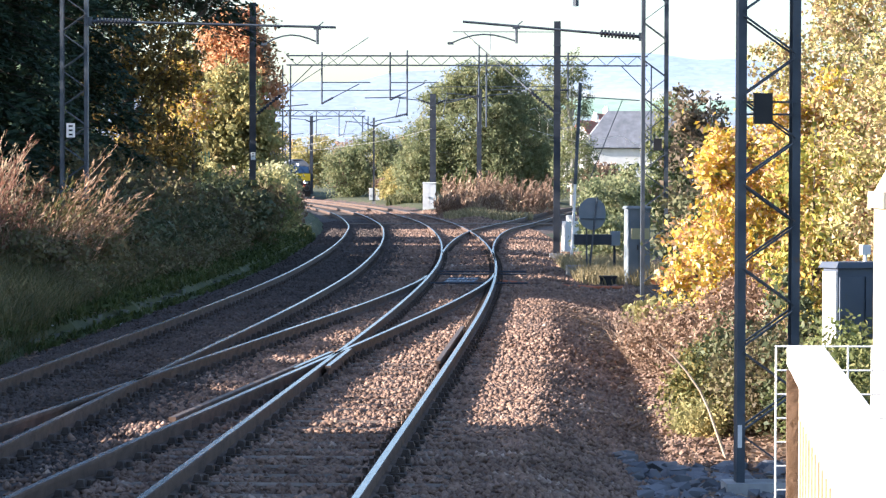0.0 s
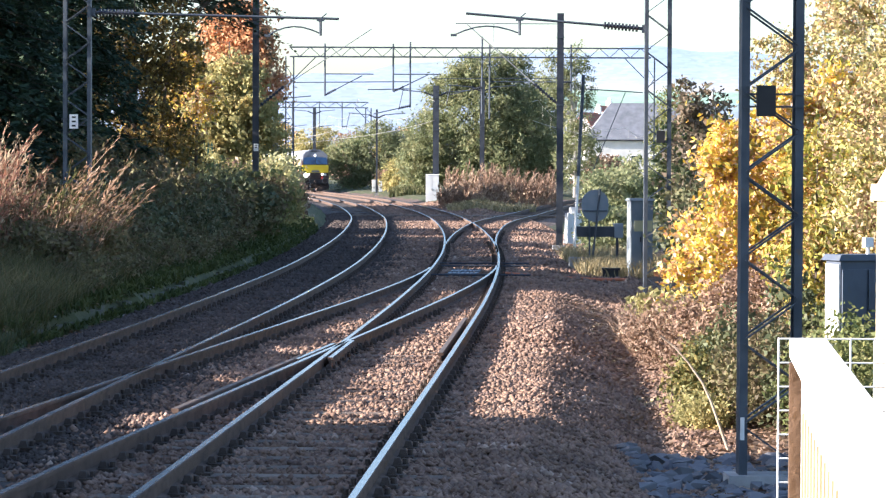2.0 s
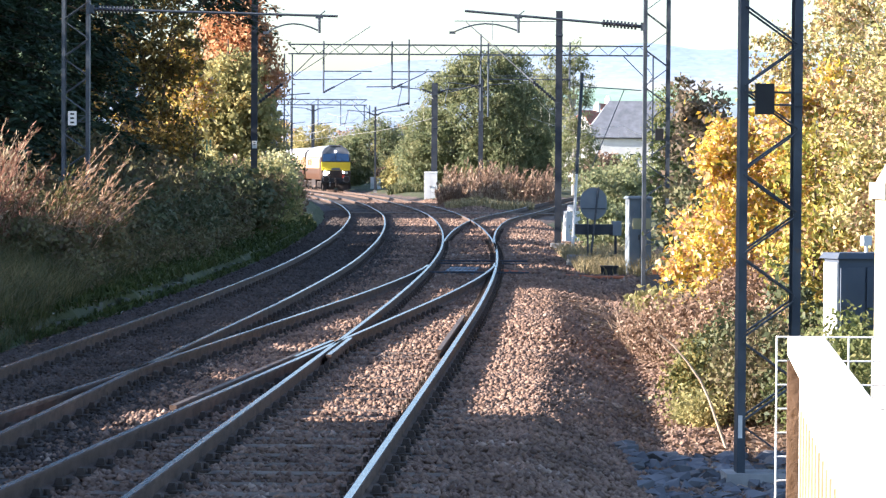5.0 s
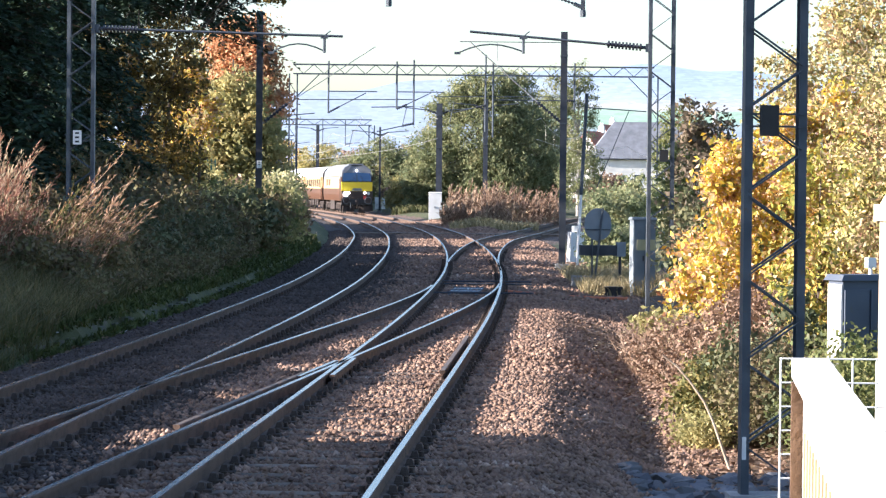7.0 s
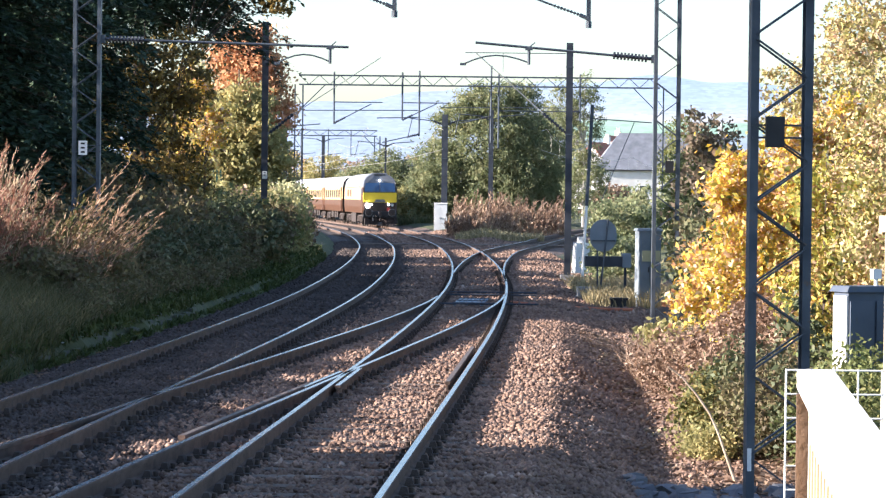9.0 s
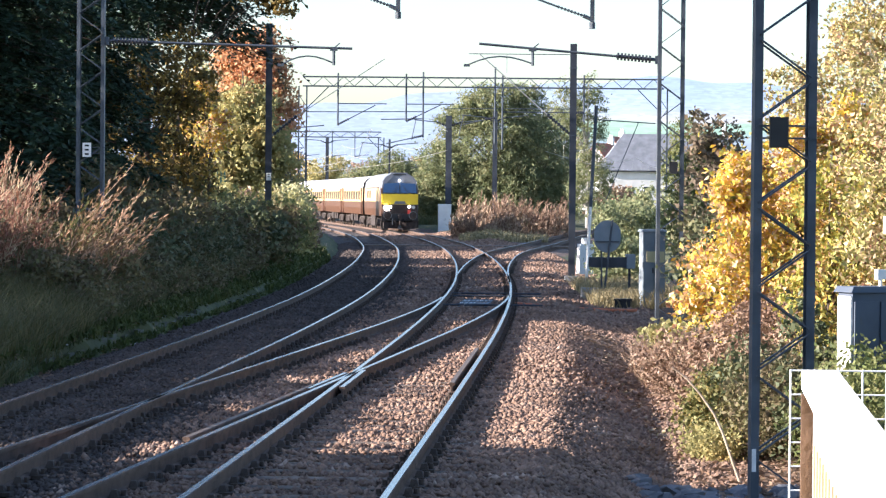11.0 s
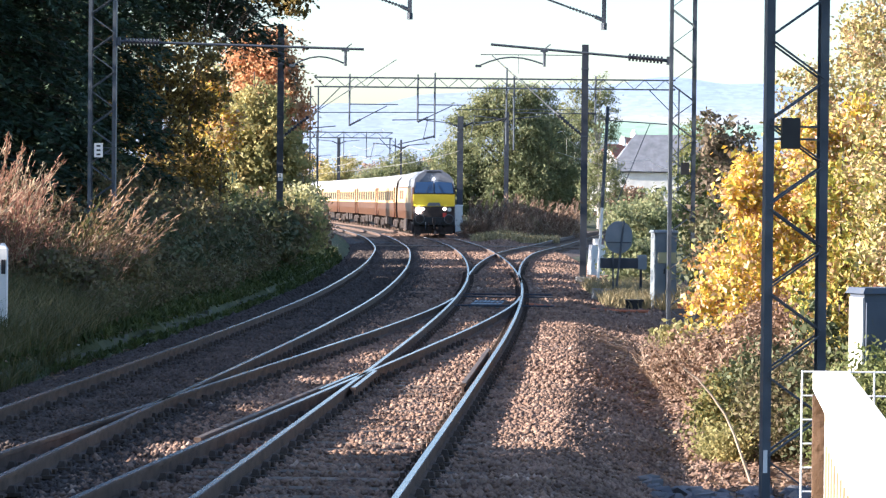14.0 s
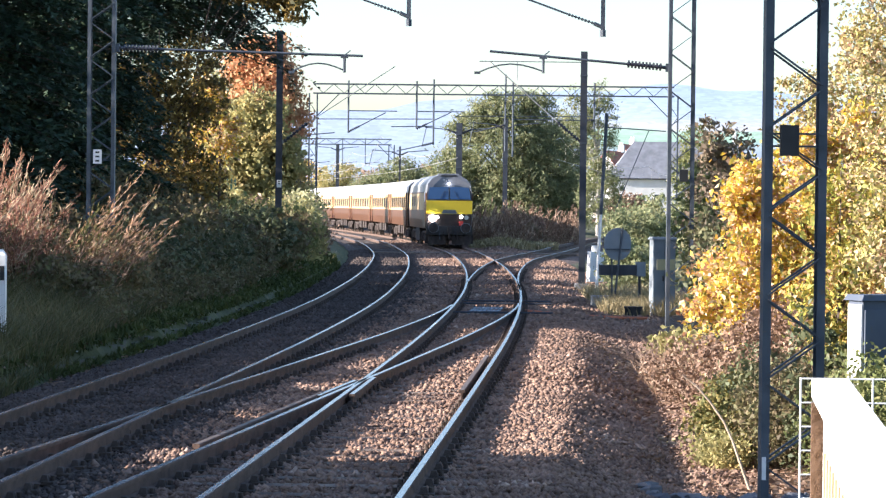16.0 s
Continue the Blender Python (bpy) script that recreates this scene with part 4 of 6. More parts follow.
bush(5.1, 53, 1.6, 3.0, 2.4, L_DARK, 6000, 0.08, "dark shaded shrub beside the signalling cabinet", 137, 0.14)
bush(4.0, 36.85, 1.4, 3.4, 1.5, L_BROWN, 14000, 0.045, "pinkish-brown fading shrub under the yellow leaves", 124, 0.12, twigs=40)
bush(3.9, 42.7, 1.2, 3.4, 0.9, L_BROWN, 5000, 0.05, "pinkish-brown fading shrub under the yellow leaves", 125, 0.12, twigs=40)
tree(-8.8, 108, 0.9, 5.6, [(0, 0, 3.2, 1.5, 1.4, 2.0), (-0.9, 0, 2.0, 1.2, 1.2, 1.3)], L_LIGHT, 9000, 0.12, 0.2, "yellow-green bushy tree above the shrubs", seed=126, droop=0.4)
bush(3.75, 30.42, 1.3, 3.0, 1.25, L_BRAMBLE, 10000, 0.042, "low tangle of brambles and fading leaves by the mast", 115, 0.1)
bush(3.55, 34.52, 1.2, 3.0, 0.7, L_BROWN, 8500, 0.042, "low heap of brown dead leaves and twigs", 116, 0.1)
bush(3.45, 39.2, 1.2, 3.0, 0.7, L_BROWN, 7500, 0.042, "low heap of brown dead leaves and twigs", 117, 0.1)
bush(3.5, 30.89, 0.95, 1.8, 1.2, L_DARK, 9000, 0.045, "dark green bush with a few fading leaves", 128, 0.1)
bush(4.0, 28.08, 1.2, 2.0, 1.3, L_GREEN, 9000, 0.04, "low green and yellow bush at the foot of a mast", 118, 0.1)
bush(3.0, 31.2, 0.7, 1.6, 1.1, L_OLIVE, 6500, 0.04, "dark green leafy bush on the edge of the ballast", 138, 0.09)
bush(2.8, 30.2, 0.45, 0.9, 0.45, L_LIGHT, 2500, 0.035, "low pale green plants beside the ballast", 139, 0.08)
bush(3.7, 47.97, 0.9, 1.2, 0.9, L_LIGHT, 700, 0.09, "sprig of fresh green leaves on a drooping branch", 119, 0.1)
# sprigs added to throw leaf shade on the cabinet side
bush(3.62, 28.78, 0.5, 0.5, 1.9, L_DARK, 900, 0.05, "thin leafy sprigs added to dapple the cabinet", 127, 0.07)
bush(5.3, 28.66, 1.3, 1.6, 2.3, L_DARK, 6000, 0.07, "dark leafy bush beside the grey cabinet", 120, 0.12)
bush(6.0, 99.45, 2.6, 4, 2.5, L_WILLOW, 6000, 0.11, "grey-green bush behind the trackside equipment", 121)
bush(4.8, 84.24, 1.6, 3, 1.6, L_WILLOW, 3500, 0.1, "grey-green bush behind the trackside equipment", 122)
bush(8.2, 117, 3.4, 4, 2.8, L_WILLOW, 5000, 0.13, "grey-green bush behind the trackside equipment", 123)

# trees between the diverging tracks and beyond
tree(2.4, 229.32, 0, 11.5, [(0, 0, 5.6, 4.6, 3.5, 5.0), (-3.2, 0, 4.0, 3.2, 2.6, 3.4), (3.6, 0, 5.0, 3.2, 2.6, 4.4), (0.6, 0, 10.2, 2.8, 2.2, 1.7), (-2.2, 0, 8.6, 2.0, 1.8, 1.6), (3.2, 0, 10.4, 1.6, 1.5, 1.2), (-4.6, 0, 2.6, 1.9, 1.8, 2.4), (4.8, 0, 2.5, 2.4, 2, 2.4), (1.5, -2, 3, 3, 2, 3)],
     L_WILLOW, 76000, 0.13, 0.32, "large spreading grey-green willow between the tracks", seed=130, trunk=0.35, limbs=60, droop=0.5, long=2.0)
tree(10.2, 219.96, 0, 13.6, [(0, 0, 8.1, 1.5, 1.4, 4.4), (0.2, 0, 3.5, 1.9, 1.5, 2.6), (-1.6, 0, 9.5, 1.5, 1.3, 2.0)], L_WILLOW, 14000, 0.12, 0.22, "tall thin birch with sparse fading leaves", seed=131, bark=M_PALE_BARK, limbs=50, droop=0.6)
tree(7.4, 237.51, 0, 11.5, [(0, 0, 5.0, 2.6, 2.2, 4.4), (1.6, 0, 8.0, 1.8, 1.6, 2.4), (-1.6, 0, 8.4, 1.7, 1.5, 2.0), (2.2, 0, 3.0, 2.0, 1.8, 2.6)], L_WILLOW, 24000, 0.13, 0.3, "tall grey-green tree beside the willow", seed=136, trunk=0.25, limbs=60, droop=0.5)
tree(-6.5, 280.8, 0, 8, [(0, 0, 3.6, 3.4, 2.5, 3.4), (-3.2, 0, 2.8, 2.4, 2, 2.8), (2.8, 0, 2.8, 2.4, 2, 2.7)], L_WILLOW, 26000, 0.16, 0.34, "round green bush inside the curve", seed=132, limbs=40)
bush(-3.2, 239.85, 4.2, 4, 3.2, L_LIGHT, 6000, 0.2, "light green bush beside the willow", 133, 0.3)
bush(-4.5, 259.74, 3.5, 3, 2.2, L_BROWN, 3000, 0.18, "faded brown bush inside the curve", 134, 0.25)
bush(-9.8, 306.54, 3.5, 3, 2.6, L_BROWN, 3000, 0.2, "faded brown bush inside the curve", 135, 0.25)
for i, (x, y, h, w, lf) in enumerate(((-24, 491.4, 10, 6, L_LIGHT), (-17, 503.1, 9, 5, L_BROWN), (-11, 514.8, 9.5, 6, L_LIGHT), (-35, 608.4, 13, 7, L_YELLOW), (-27, 620.1, 12, 7, L_LIGHT), (-8, 608.4, 11, 7, L_ORANGE),
                                     (-2, 549.9, 11, 6, L_GREEN), (6, 561.6, 11, 6, L_GREEN), (38.5, 468, 17.5, 5.5, L_GREEN), (56, 421.2, 10, 8, L_GREEN), (-44, 655.2, 14, 8, L_GREEN), (16, 503.1, 11, 6, L_GREEN), (22, 386.1, 4.2, 4, L_BROWN))):
    tree(x, y, -0.3, h, [(0, 0, h * 0.55, w * 0.62, w * 0.5, h * 0.45), (w * 0.4, 0, h * 0.4, w * 0.4, w * 0.4, h * 0.3), (-w * 0.4, 0, h * 0.36, w * 0.4, w * 0.4, h * 0.3)],
         lf, 6500, 0.3, 0.55, "distant autumn tree beyond the railway", seed=140 + i, limbs=12, trunk=0.25)

def litter(x0, x1, y0, y1, count, size, seed, leaf):
    """Fallen leaves lying nearly flat on the ground."""
    rng = np.random.default_rng(seed)
    x, y = rng.uniform(x0, x1, count), rng.uniform(y0, y1, count)
    z = np.array([ground_z(a, b) for a, b in zip(x, y)]) + rng.uniform(0.0, 0.06, count)
    q = leaf_quads(rng, np.stack([x, y, z], 1), size)
    zc = q[:, :, 2].mean(1, keepdims=True)
    q[:, :, 2] = zc + (q[:, :, 2] - zc) * 0.45
    solo("leaf_litter", quads("leaf_litter", q, 4, leaf), None, "brown fallen leaves strewn over the ground", "leaf litter", kind="stuff")


grass(3.25, 43.5, 0.9, 6, 0.8, 420, L_BROWN, 108, "tangle of dead twigs at the edge of the shrubs", lean=0.9, thick=0.007, name="twigs")
grass(-6.15, 79.56, 1.0, 51.48, 0.5, 15000, L_GRASS, 109, "dark grass covering the foot of the bank", thick=0.012)
def edge_grass(y0, y1, count, h, seed):
    """Moss and short grass that follow the edging."""
    rng = np.random.default_rng(seed)
    y = rng.uniform(y0, y1, count)
    x = np.array([LINE_A(v) for v in y]) - 1.98 - np.abs(rng.normal(0, 0.35, count))
    z = np.array([ground_z(a, b) for a, b in zip(x, y)]) - 0.03
    q = leaf_quads(rng, np.stack([x, y, z + h * rng.uniform(0.1, 1, count)], 1), h * 0.3, 3.2, -1.5)
    solo("moss", quads("moss", q, 4, L_MOSS), None, "dark green moss and short grass over the edging", "moss", kind="stuff")


L_MOSS = leaf_mat("mossy_blades", (0.03, 0.045, 0.012), (0.06, 0.08, 0.02), (0.1, 0.12, 0.035), (0.14, 0.13, 0.05), through_light=0.2)
edge_grass(33.93, 70.2, 16000, 0.16, 220)
edge_grass(70.2, 111.15, 8000, 0.24, 221)
litter(2.3, 5.5, 20.47, 52.65, 15000, 0.075, 200, L_BROWN)
litter(-8.5, -5.4, 35.1, 81.9, 6000, 0.07, 201, L_BROWN)
grass(-6.5, 39.78, 1.4, 10.53, 0.4, 6000, L_GRASS, 106, "mossy grass growing over the concrete edging", thick=0.008)
grass(-6.3, 58.5, 1.2, 25.74, 0.45, 9000, L_GRASS, 107, "mossy grass growing over the concrete edging", thick=0.008)
for i, (x, y, w, h) in enumerate(((-8.9, 52.06, 2.6, 1.5), (-7.6, 51.01, 2.4, 1.2), (-8.2, 47.38, 2.0, 1.1), (-6.9, 55.57, 2.0, 1.2), (-7.2, 47.03, 1.8, 0.85), (-6.7, 51.48, 1.5, 0.8))):
    bush(x, y, w, 2.4, h, L_BRAMBLE, 4500, 0.07, "dark tangle of brambles under dead stalks", 210 + i, 0.12, group="bank shrubs")

for i, y in enumerate((47, 51, 55, 59, 63.5, 68, 73)):
    bush(LINE_A(y) - 2.85, y, 1.1, 4.0, 0.62, L_BRAMBLE, 3000, 0.055, "low dark brambles growing down to the edging", 250 + i, 0.1, group="bank shrubs")

# a dead bramble stem arching over the stones
_pts = [(2.94, 27.5, -0.93), (2.87, 27.5, -0.69), (2.75, 27.5, -0.36), (2.64, 27.5, -0.05), (2.55, 27.5, 0.145), (2.41, 27.5, 0.34), (2.27, 27.5, 0.5), (2.13, 27.5, 0.6)]
_b = Build()
for i in range(7):
    _b.tube(_pts[i], _pts[i + 1], 0.019 - 0.0015 * i, 0.019 - 0.0015 * (i + 1), n=6)
solo("bramble_stem", _b, mat("pale_dead_stem", (0.42, 0.3, 0.2), (0.55, 0.42, 0.3), 6, 0.8, 0, 0.2), "pale dead bramble stem arching out of the stones", "plant stem")

# ---- backdrop of hills ----
def make_hills():
    m = bpy.data.materials.new("hazy_hillside")
    m.use_nodes = True
    n, l = m.node_tree.nodes, m.node_tree.links
    b = n["Principled BSDF"]
    co = n.new("ShaderNodeTexCoord")
    sp = n.new("ShaderNodeSeparateXYZ")
    l.new(co.outputs["Object"], sp.inputs[0])
    # long soft folds, and small hedged fields on the lower slopes
    mp = n.new("ShaderNodeMapping")
    mp.inputs["Scale"].default_value = (0.006, 0.002, 0.03)
    no = n.new("ShaderNodeTexNoise")
    no.inputs["Scale"].default_value = 1.0
    no.inputs["Detail"].default_value = 6
    l.new(co.outputs["Object"], mp.inputs["Vector"])
    l.new(mp.outputs[0], no.inputs["Vector"])
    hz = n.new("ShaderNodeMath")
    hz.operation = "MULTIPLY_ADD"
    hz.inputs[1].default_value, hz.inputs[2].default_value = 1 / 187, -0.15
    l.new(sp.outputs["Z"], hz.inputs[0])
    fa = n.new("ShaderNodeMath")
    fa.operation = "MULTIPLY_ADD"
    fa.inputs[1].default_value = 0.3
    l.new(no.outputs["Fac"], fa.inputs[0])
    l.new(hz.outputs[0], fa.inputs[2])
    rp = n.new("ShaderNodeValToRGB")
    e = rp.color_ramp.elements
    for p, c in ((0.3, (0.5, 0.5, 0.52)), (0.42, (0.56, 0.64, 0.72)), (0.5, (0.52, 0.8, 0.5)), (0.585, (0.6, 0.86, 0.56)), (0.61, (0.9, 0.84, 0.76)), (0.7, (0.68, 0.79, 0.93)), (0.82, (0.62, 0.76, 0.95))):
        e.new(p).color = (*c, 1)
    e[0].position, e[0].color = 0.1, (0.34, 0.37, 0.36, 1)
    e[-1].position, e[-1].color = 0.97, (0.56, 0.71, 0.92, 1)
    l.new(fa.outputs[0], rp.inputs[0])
    mv = n.new("ShaderNodeMapping")
    mv.inputs["Scale"].default_value = (0.02, 0.004, 0.09)
    vo = n.new("ShaderNodeTexVoronoi")
    l.new(co.outputs["Object"], mv.inputs["Vector"])
    l.new(mv.outputs[0], vo.inputs["Vector"])
    mr = n.new("ShaderNodeMapRange")
    mr.inputs["To Min"].default_value, mr.inputs["To Max"].default_value = 0.74, 1.12
    l.new(vo.outputs["Color"], mr.inputs["Value"])
    hs = n.new("ShaderNodeHueSaturation")
    l.new(mr.outputs[0], hs.inputs["Value"])
    # left slopes take one flat blue that paints haze over them
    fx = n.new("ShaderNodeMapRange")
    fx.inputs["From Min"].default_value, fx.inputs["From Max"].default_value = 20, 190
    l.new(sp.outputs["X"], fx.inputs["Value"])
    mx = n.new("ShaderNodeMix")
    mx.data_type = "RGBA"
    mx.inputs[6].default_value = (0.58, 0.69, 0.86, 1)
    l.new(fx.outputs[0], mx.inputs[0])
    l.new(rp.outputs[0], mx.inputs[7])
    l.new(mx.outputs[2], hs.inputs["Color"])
    # haze and daylight are painted as pale emission, so the hills glow
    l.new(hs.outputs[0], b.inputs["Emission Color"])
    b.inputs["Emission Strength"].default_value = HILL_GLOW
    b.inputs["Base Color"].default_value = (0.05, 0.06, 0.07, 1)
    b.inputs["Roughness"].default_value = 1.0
    line = spline([(-1400, 60), (-700, 100), (-235, 136), (-100, 150), (0, 162), (110, 172), (215, 177), (345, 181), (430, 175), (520, 162), (700, 130), (1400, 80)])
    bb = Build()
    xs = np.linspace(-1400, 1400, 141)
    for j, (y, k) in enumerate(((3510, 0.0), (3685, 0.3), (3861, 0.62), (4095, 1.0), (4914, 0.2))):
        for x in xs:
            bb.v.append((x * y / 4095, y, line(x) * k + noise.noise(Vector((x * 0.012, y * 0.002, 3))) * 9 * min(1, k * 2)))
    w = len(xs)
    for j in range(4):
        for i in range(w - 1):
            bb.f.append((j * w + i, j * w + i + 1, j * w + w + i + 1, j * w + w + i))
            bb.k.append(0)
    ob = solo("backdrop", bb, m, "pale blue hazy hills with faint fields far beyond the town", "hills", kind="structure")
    for p in ob.data.polygons:
        p.use_smooth = True


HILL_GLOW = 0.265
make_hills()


# ---- houses ----
M_HARL = mat("white_harled_wall", (0.66, 0.65, 0.62), (0.78, 0.77, 0.74), 0.6, 0.9, 0, 0.4, fine=12)
M_SLATE = mat("grey_roof_tiles", (0.14, 0.15, 0.17), (0.22, 0.23, 0.26), 0.8, 0.8, 0, 0.5, fine=5)
M_REDTILE = mat("red_roof_tiles", (0.3, 0.11, 0.07), (0.42, 0.18, 0.12), 0.8, 0.85, 0, 0.5, fine=5)


def house(x, y, w, d, eave, ridge, roof_mat, label, rz=0, windows=3, hip=0.0):
    t = thing("house", label, "house", pose(x, y, -0.3, 0, 0, rz))
    e, r = eave + 0.3, ridge + 0.3
    b = Build().box((0, 0, e / 2), (w, d, e))
    for s in (1,) if hip else (-1, 1):
        b.add([(s * w / 2, -d / 2, e), (s * w / 2, d / 2, e), (s * w / 2, 0, r)], [(0, 1, 2) if s > 0 else (2, 1, 0)])
    part("wall", b, M_HARL, t)
    ov = 0.5
    k = (r - e) / (d / 2)
    for s in (-1, 1):
        lo, hi = (s * (d / 2 + ov), e - ov * k + 0.15), (0, r + 0.15)
        vs = [(-w / 2 - 0.3, lo[0], lo[1]), (w / 2 + 0.3, lo[0], lo[1]), (w / 2 + 0.3, hi[0], hi[1]), (-w / 2 - 0.3 + hip, hi[0], hi[1])]
        vs += [(a, c, z - 0.25) for a, c, z in vs]
        part("roof", Build().add(vs, [(0, 1, 2, 3), (7, 6, 5, 4), (0, 4, 5, 1), (1, 5, 6, 2), (2, 6, 7, 3), (3, 7, 4, 0)]), roof_mat, t)
    if hip:
        lo = e - ov * k + 0.15
        vs = [(-w / 2 - 0.3, -d / 2 - ov, lo), (-w / 2 - 0.3 + hip, 0, r + 0.15), (-w / 2 - 0.3, d / 2 + ov, lo)]
        vs += [(a, c, z - 0.25) for a, c, z in vs]
        part("roof", Build().add(vs, [(0, 1, 2), (5, 4, 3), (0, 3, 4, 1), (1, 4, 5, 2), (2, 5, 3, 0)]), roof_mat, t)
    for i in range(windows):
        for zz in (1.6, 4.4):
            if zz + 1 < e:
                win = part("window", Build().box((-w / 2 + (i + 0.5) * w / windows, -d / 2 - 0.03, zz), (1.3, 0.1, 1.2)), M_WHITE, t)
                part("pane", Build().box((-w / 2 + (i + 0.5) * w / windows, -d / 2 - 0.085, zz), (1.1, 0.02, 1.0)), M_GLASS, win)
    part("gutter", Build().tube((-w / 2, -d / 2 - 0.5, e - 0.5 * k), (w / 2, -d / 2 - 0.5, e - 0.5 * k), 0.08), M_BLACK, t)
    part("chimney", Build().box((w / 2 - 1.2, 0, r + 0.6), (0.8, 1.2, 1.6)).tube((w / 2 - 1.2, 0.2, r + 1.4), (w / 2 - 1.2, 0.2, r + 2.0), 0.15).tube((w / 2 - 1.2, -0.3, r + 1.4), (w / 2 - 1.2, -0.3, r + 2.0), 0.15), M_HARL, t)
    return t


M_GLASS = bpy.data.materials.new("dark_window_glass")
M_GLASS.use_nodes = True
_p = M_GLASS.node_tree.nodes["Principled BSDF"]
_p.inputs["Base Color"].default_value = (0.02, 0.035, 0.06, 1)
_p.inputs["Roughness"].default_value = 0.06
_p.inputs["Specular IOR Level"].default_value = 0.9
house(36.3, 491, 23.6, 10, 7.9, 13.8, M_SLATE, "white rendered house with a grey tiled roof", windows=7, hip=4.8)
house(30.6, 585, 9, 8, 8.6, 14.0, M_REDTILE, "white gabled house with red roof tiles", rz=62, windows=2)
house(36.0, 631.8, 9, 8, 10.5, 16.5, M_REDTILE, "white gabled house with red roof tiles", rz=70, windows=2)
house(-3.5, 456.3, 8, 7, 5.0, 7.6, M_SLATE, "small white house half hidden by trees", rz=20, windows=2)


# ---- far overhead structures ----
def portal(xl, xr, y, z0, zb, zt, leg_w, label, step=0.55, bar=0.05):
    t = thing("portal_gantry", label, "overhead gantry", group="portal gantries")
    for zz in (zb, zt):
        part("chord", Build().bar((xl, y - 0.2, zz), (xr, y - 0.2, zz), bar * 1.3), M_STEEL, t)
        part("chord", Build().bar((xl, y + 0.2, zz), (xr, y + 0.2, zz), bar * 1.3), M_STEEL, t)
    n = int((xr - xl) / step)
    st = (xr - xl) / n
    for i in range(n):
        a, c = (zb, zt) if i % 2 else (zt, zb)
        part("lacing_bar", Build().bar((xl + i * st, y - 0.2, a), (xl + (i + 1) * st, y - 0.2, c), bar * 0.7), M_STEEL, t)
    for x in (xl, xr):
        for s in (-1, 1):
            part("leg", Build().bar((x + s * leg_w / 2, y, z0), (x + s * leg_w / 2, y, zb), bar * 1.5), M_STEEL, t)
        k = int((zb - z0) / 0.6)
        for i in range(k):
            s = 1 if i % 2 else -1
            part("lacing_bar", Build().bar((x - s * leg_w / 2, y, z0 + i * 0.6), (x + s * leg_w / 2, y, z0 + (i + 1) * 0.6), bar * 0.6), M_STEEL, t)
        part("footing", Build().box((x, y, z0 - 0.05), (leg_w + 0.6, 0.8, 0.5)), M_CONCRETE, t)
    s = 1.2
    part("knee_brace", Build().bar((xl + leg_w / 2, y, zb - s), (xl + leg_w / 2 + s, y, zb), bar), M_STEEL, t)
    part("knee_brace", Build().bar((xr - leg_w / 2, y, zb - s), (xr - leg_w / 2 - s, y, zb), bar), M_STEEL, t)
    return t


def drop(parent, x, y, z_top, z_low, arms):
    part("drop_tube", Build().tube((x, y, z_low), (x, y, z_top), 0.05), M_STEEL, parent)
    for (x0, z0), (x1, z1), ins in arms:
        if ins:
            a, c = Vector((x0, y, z0)), Vector((x1, y, z1))
            part("insulator", Build().ribs(a, a.lerp(c, 0.3), 0.07, 6), M_INSUL, parent)
            part("arm", Build().tube(a.lerp(c, 0.3), c, 0.028), M_STEEL, parent)
        else:
            part("arm", Build().tube((x0, y, z0), (x1, y, z1), 0.028), M_STEEL, parent)


g1 = portal(-8.38, 10.9, 148.59, -0.1, 8.2, 8.7, 0.42, "wide steel portal gantry spanning all the tracks")
drop(g1, -6.5, 148.59, 8.9, 6.1, [((-6.5, 7.28), (-3.9, 7.28), False), ((-6.5, 6.15), (-4.5, 7.2), True)])
drop(g1, -2.85, 148.59, 8.9, 6.35, [((-2.85, 7.28), (-0.3, 7.28), False), ((-2.85, 6.35), (-1.0, 7.25), True)])
drop(g1, -1.94, 148.59, 9.0, 5.5, [((-1.94, 5.6), (-3.9, 5.15), True), ((-1.94, 6.5), (-4.2, 6.45), False)])
drop(g1, 1.9, 148.59, 9.3, 5.2, [((1.9, 6.6), (0.2, 6.2), True)])
drop(g1, 2.3, 148.59, 8.9, 4.9, [((2.3, 6.9), (4.6, 6.9), False)])
drop(g1, 6.65, 148.59, 8.9, 6.4, [((6.65, 6.9), (4.5, 6.9), True)])
part("cross_span", Build().tube((-8.2, 148.59, 6.82), (-2.0, 148.59, 6.88), 0.025), M_STEEL, g1)
part("cross_span", Build().tube((-0.8, 148.59, 7.05), (6.5, 148.59, 7.1), 0.02), M_STEEL, g1)
g2 = portal(-28.5, -8.6, 306.54, -0.1, 8.9, 9.5, 0.6, "far portal gantry over the curving tracks", 0.9, 0.08)
for x in (-20.5, -17.0, -14.0, -11.5):
    drop(g2, x, 306.54, 9.6, 6.6, [((x, 6.8), (x + 1.6, 7.0), True)])
g3 = portal(-44, -22, 391.95, -0.1, 8.6, 9.2, 0.6, "far portal gantry over the curving tracks", 1.0, 0.09)

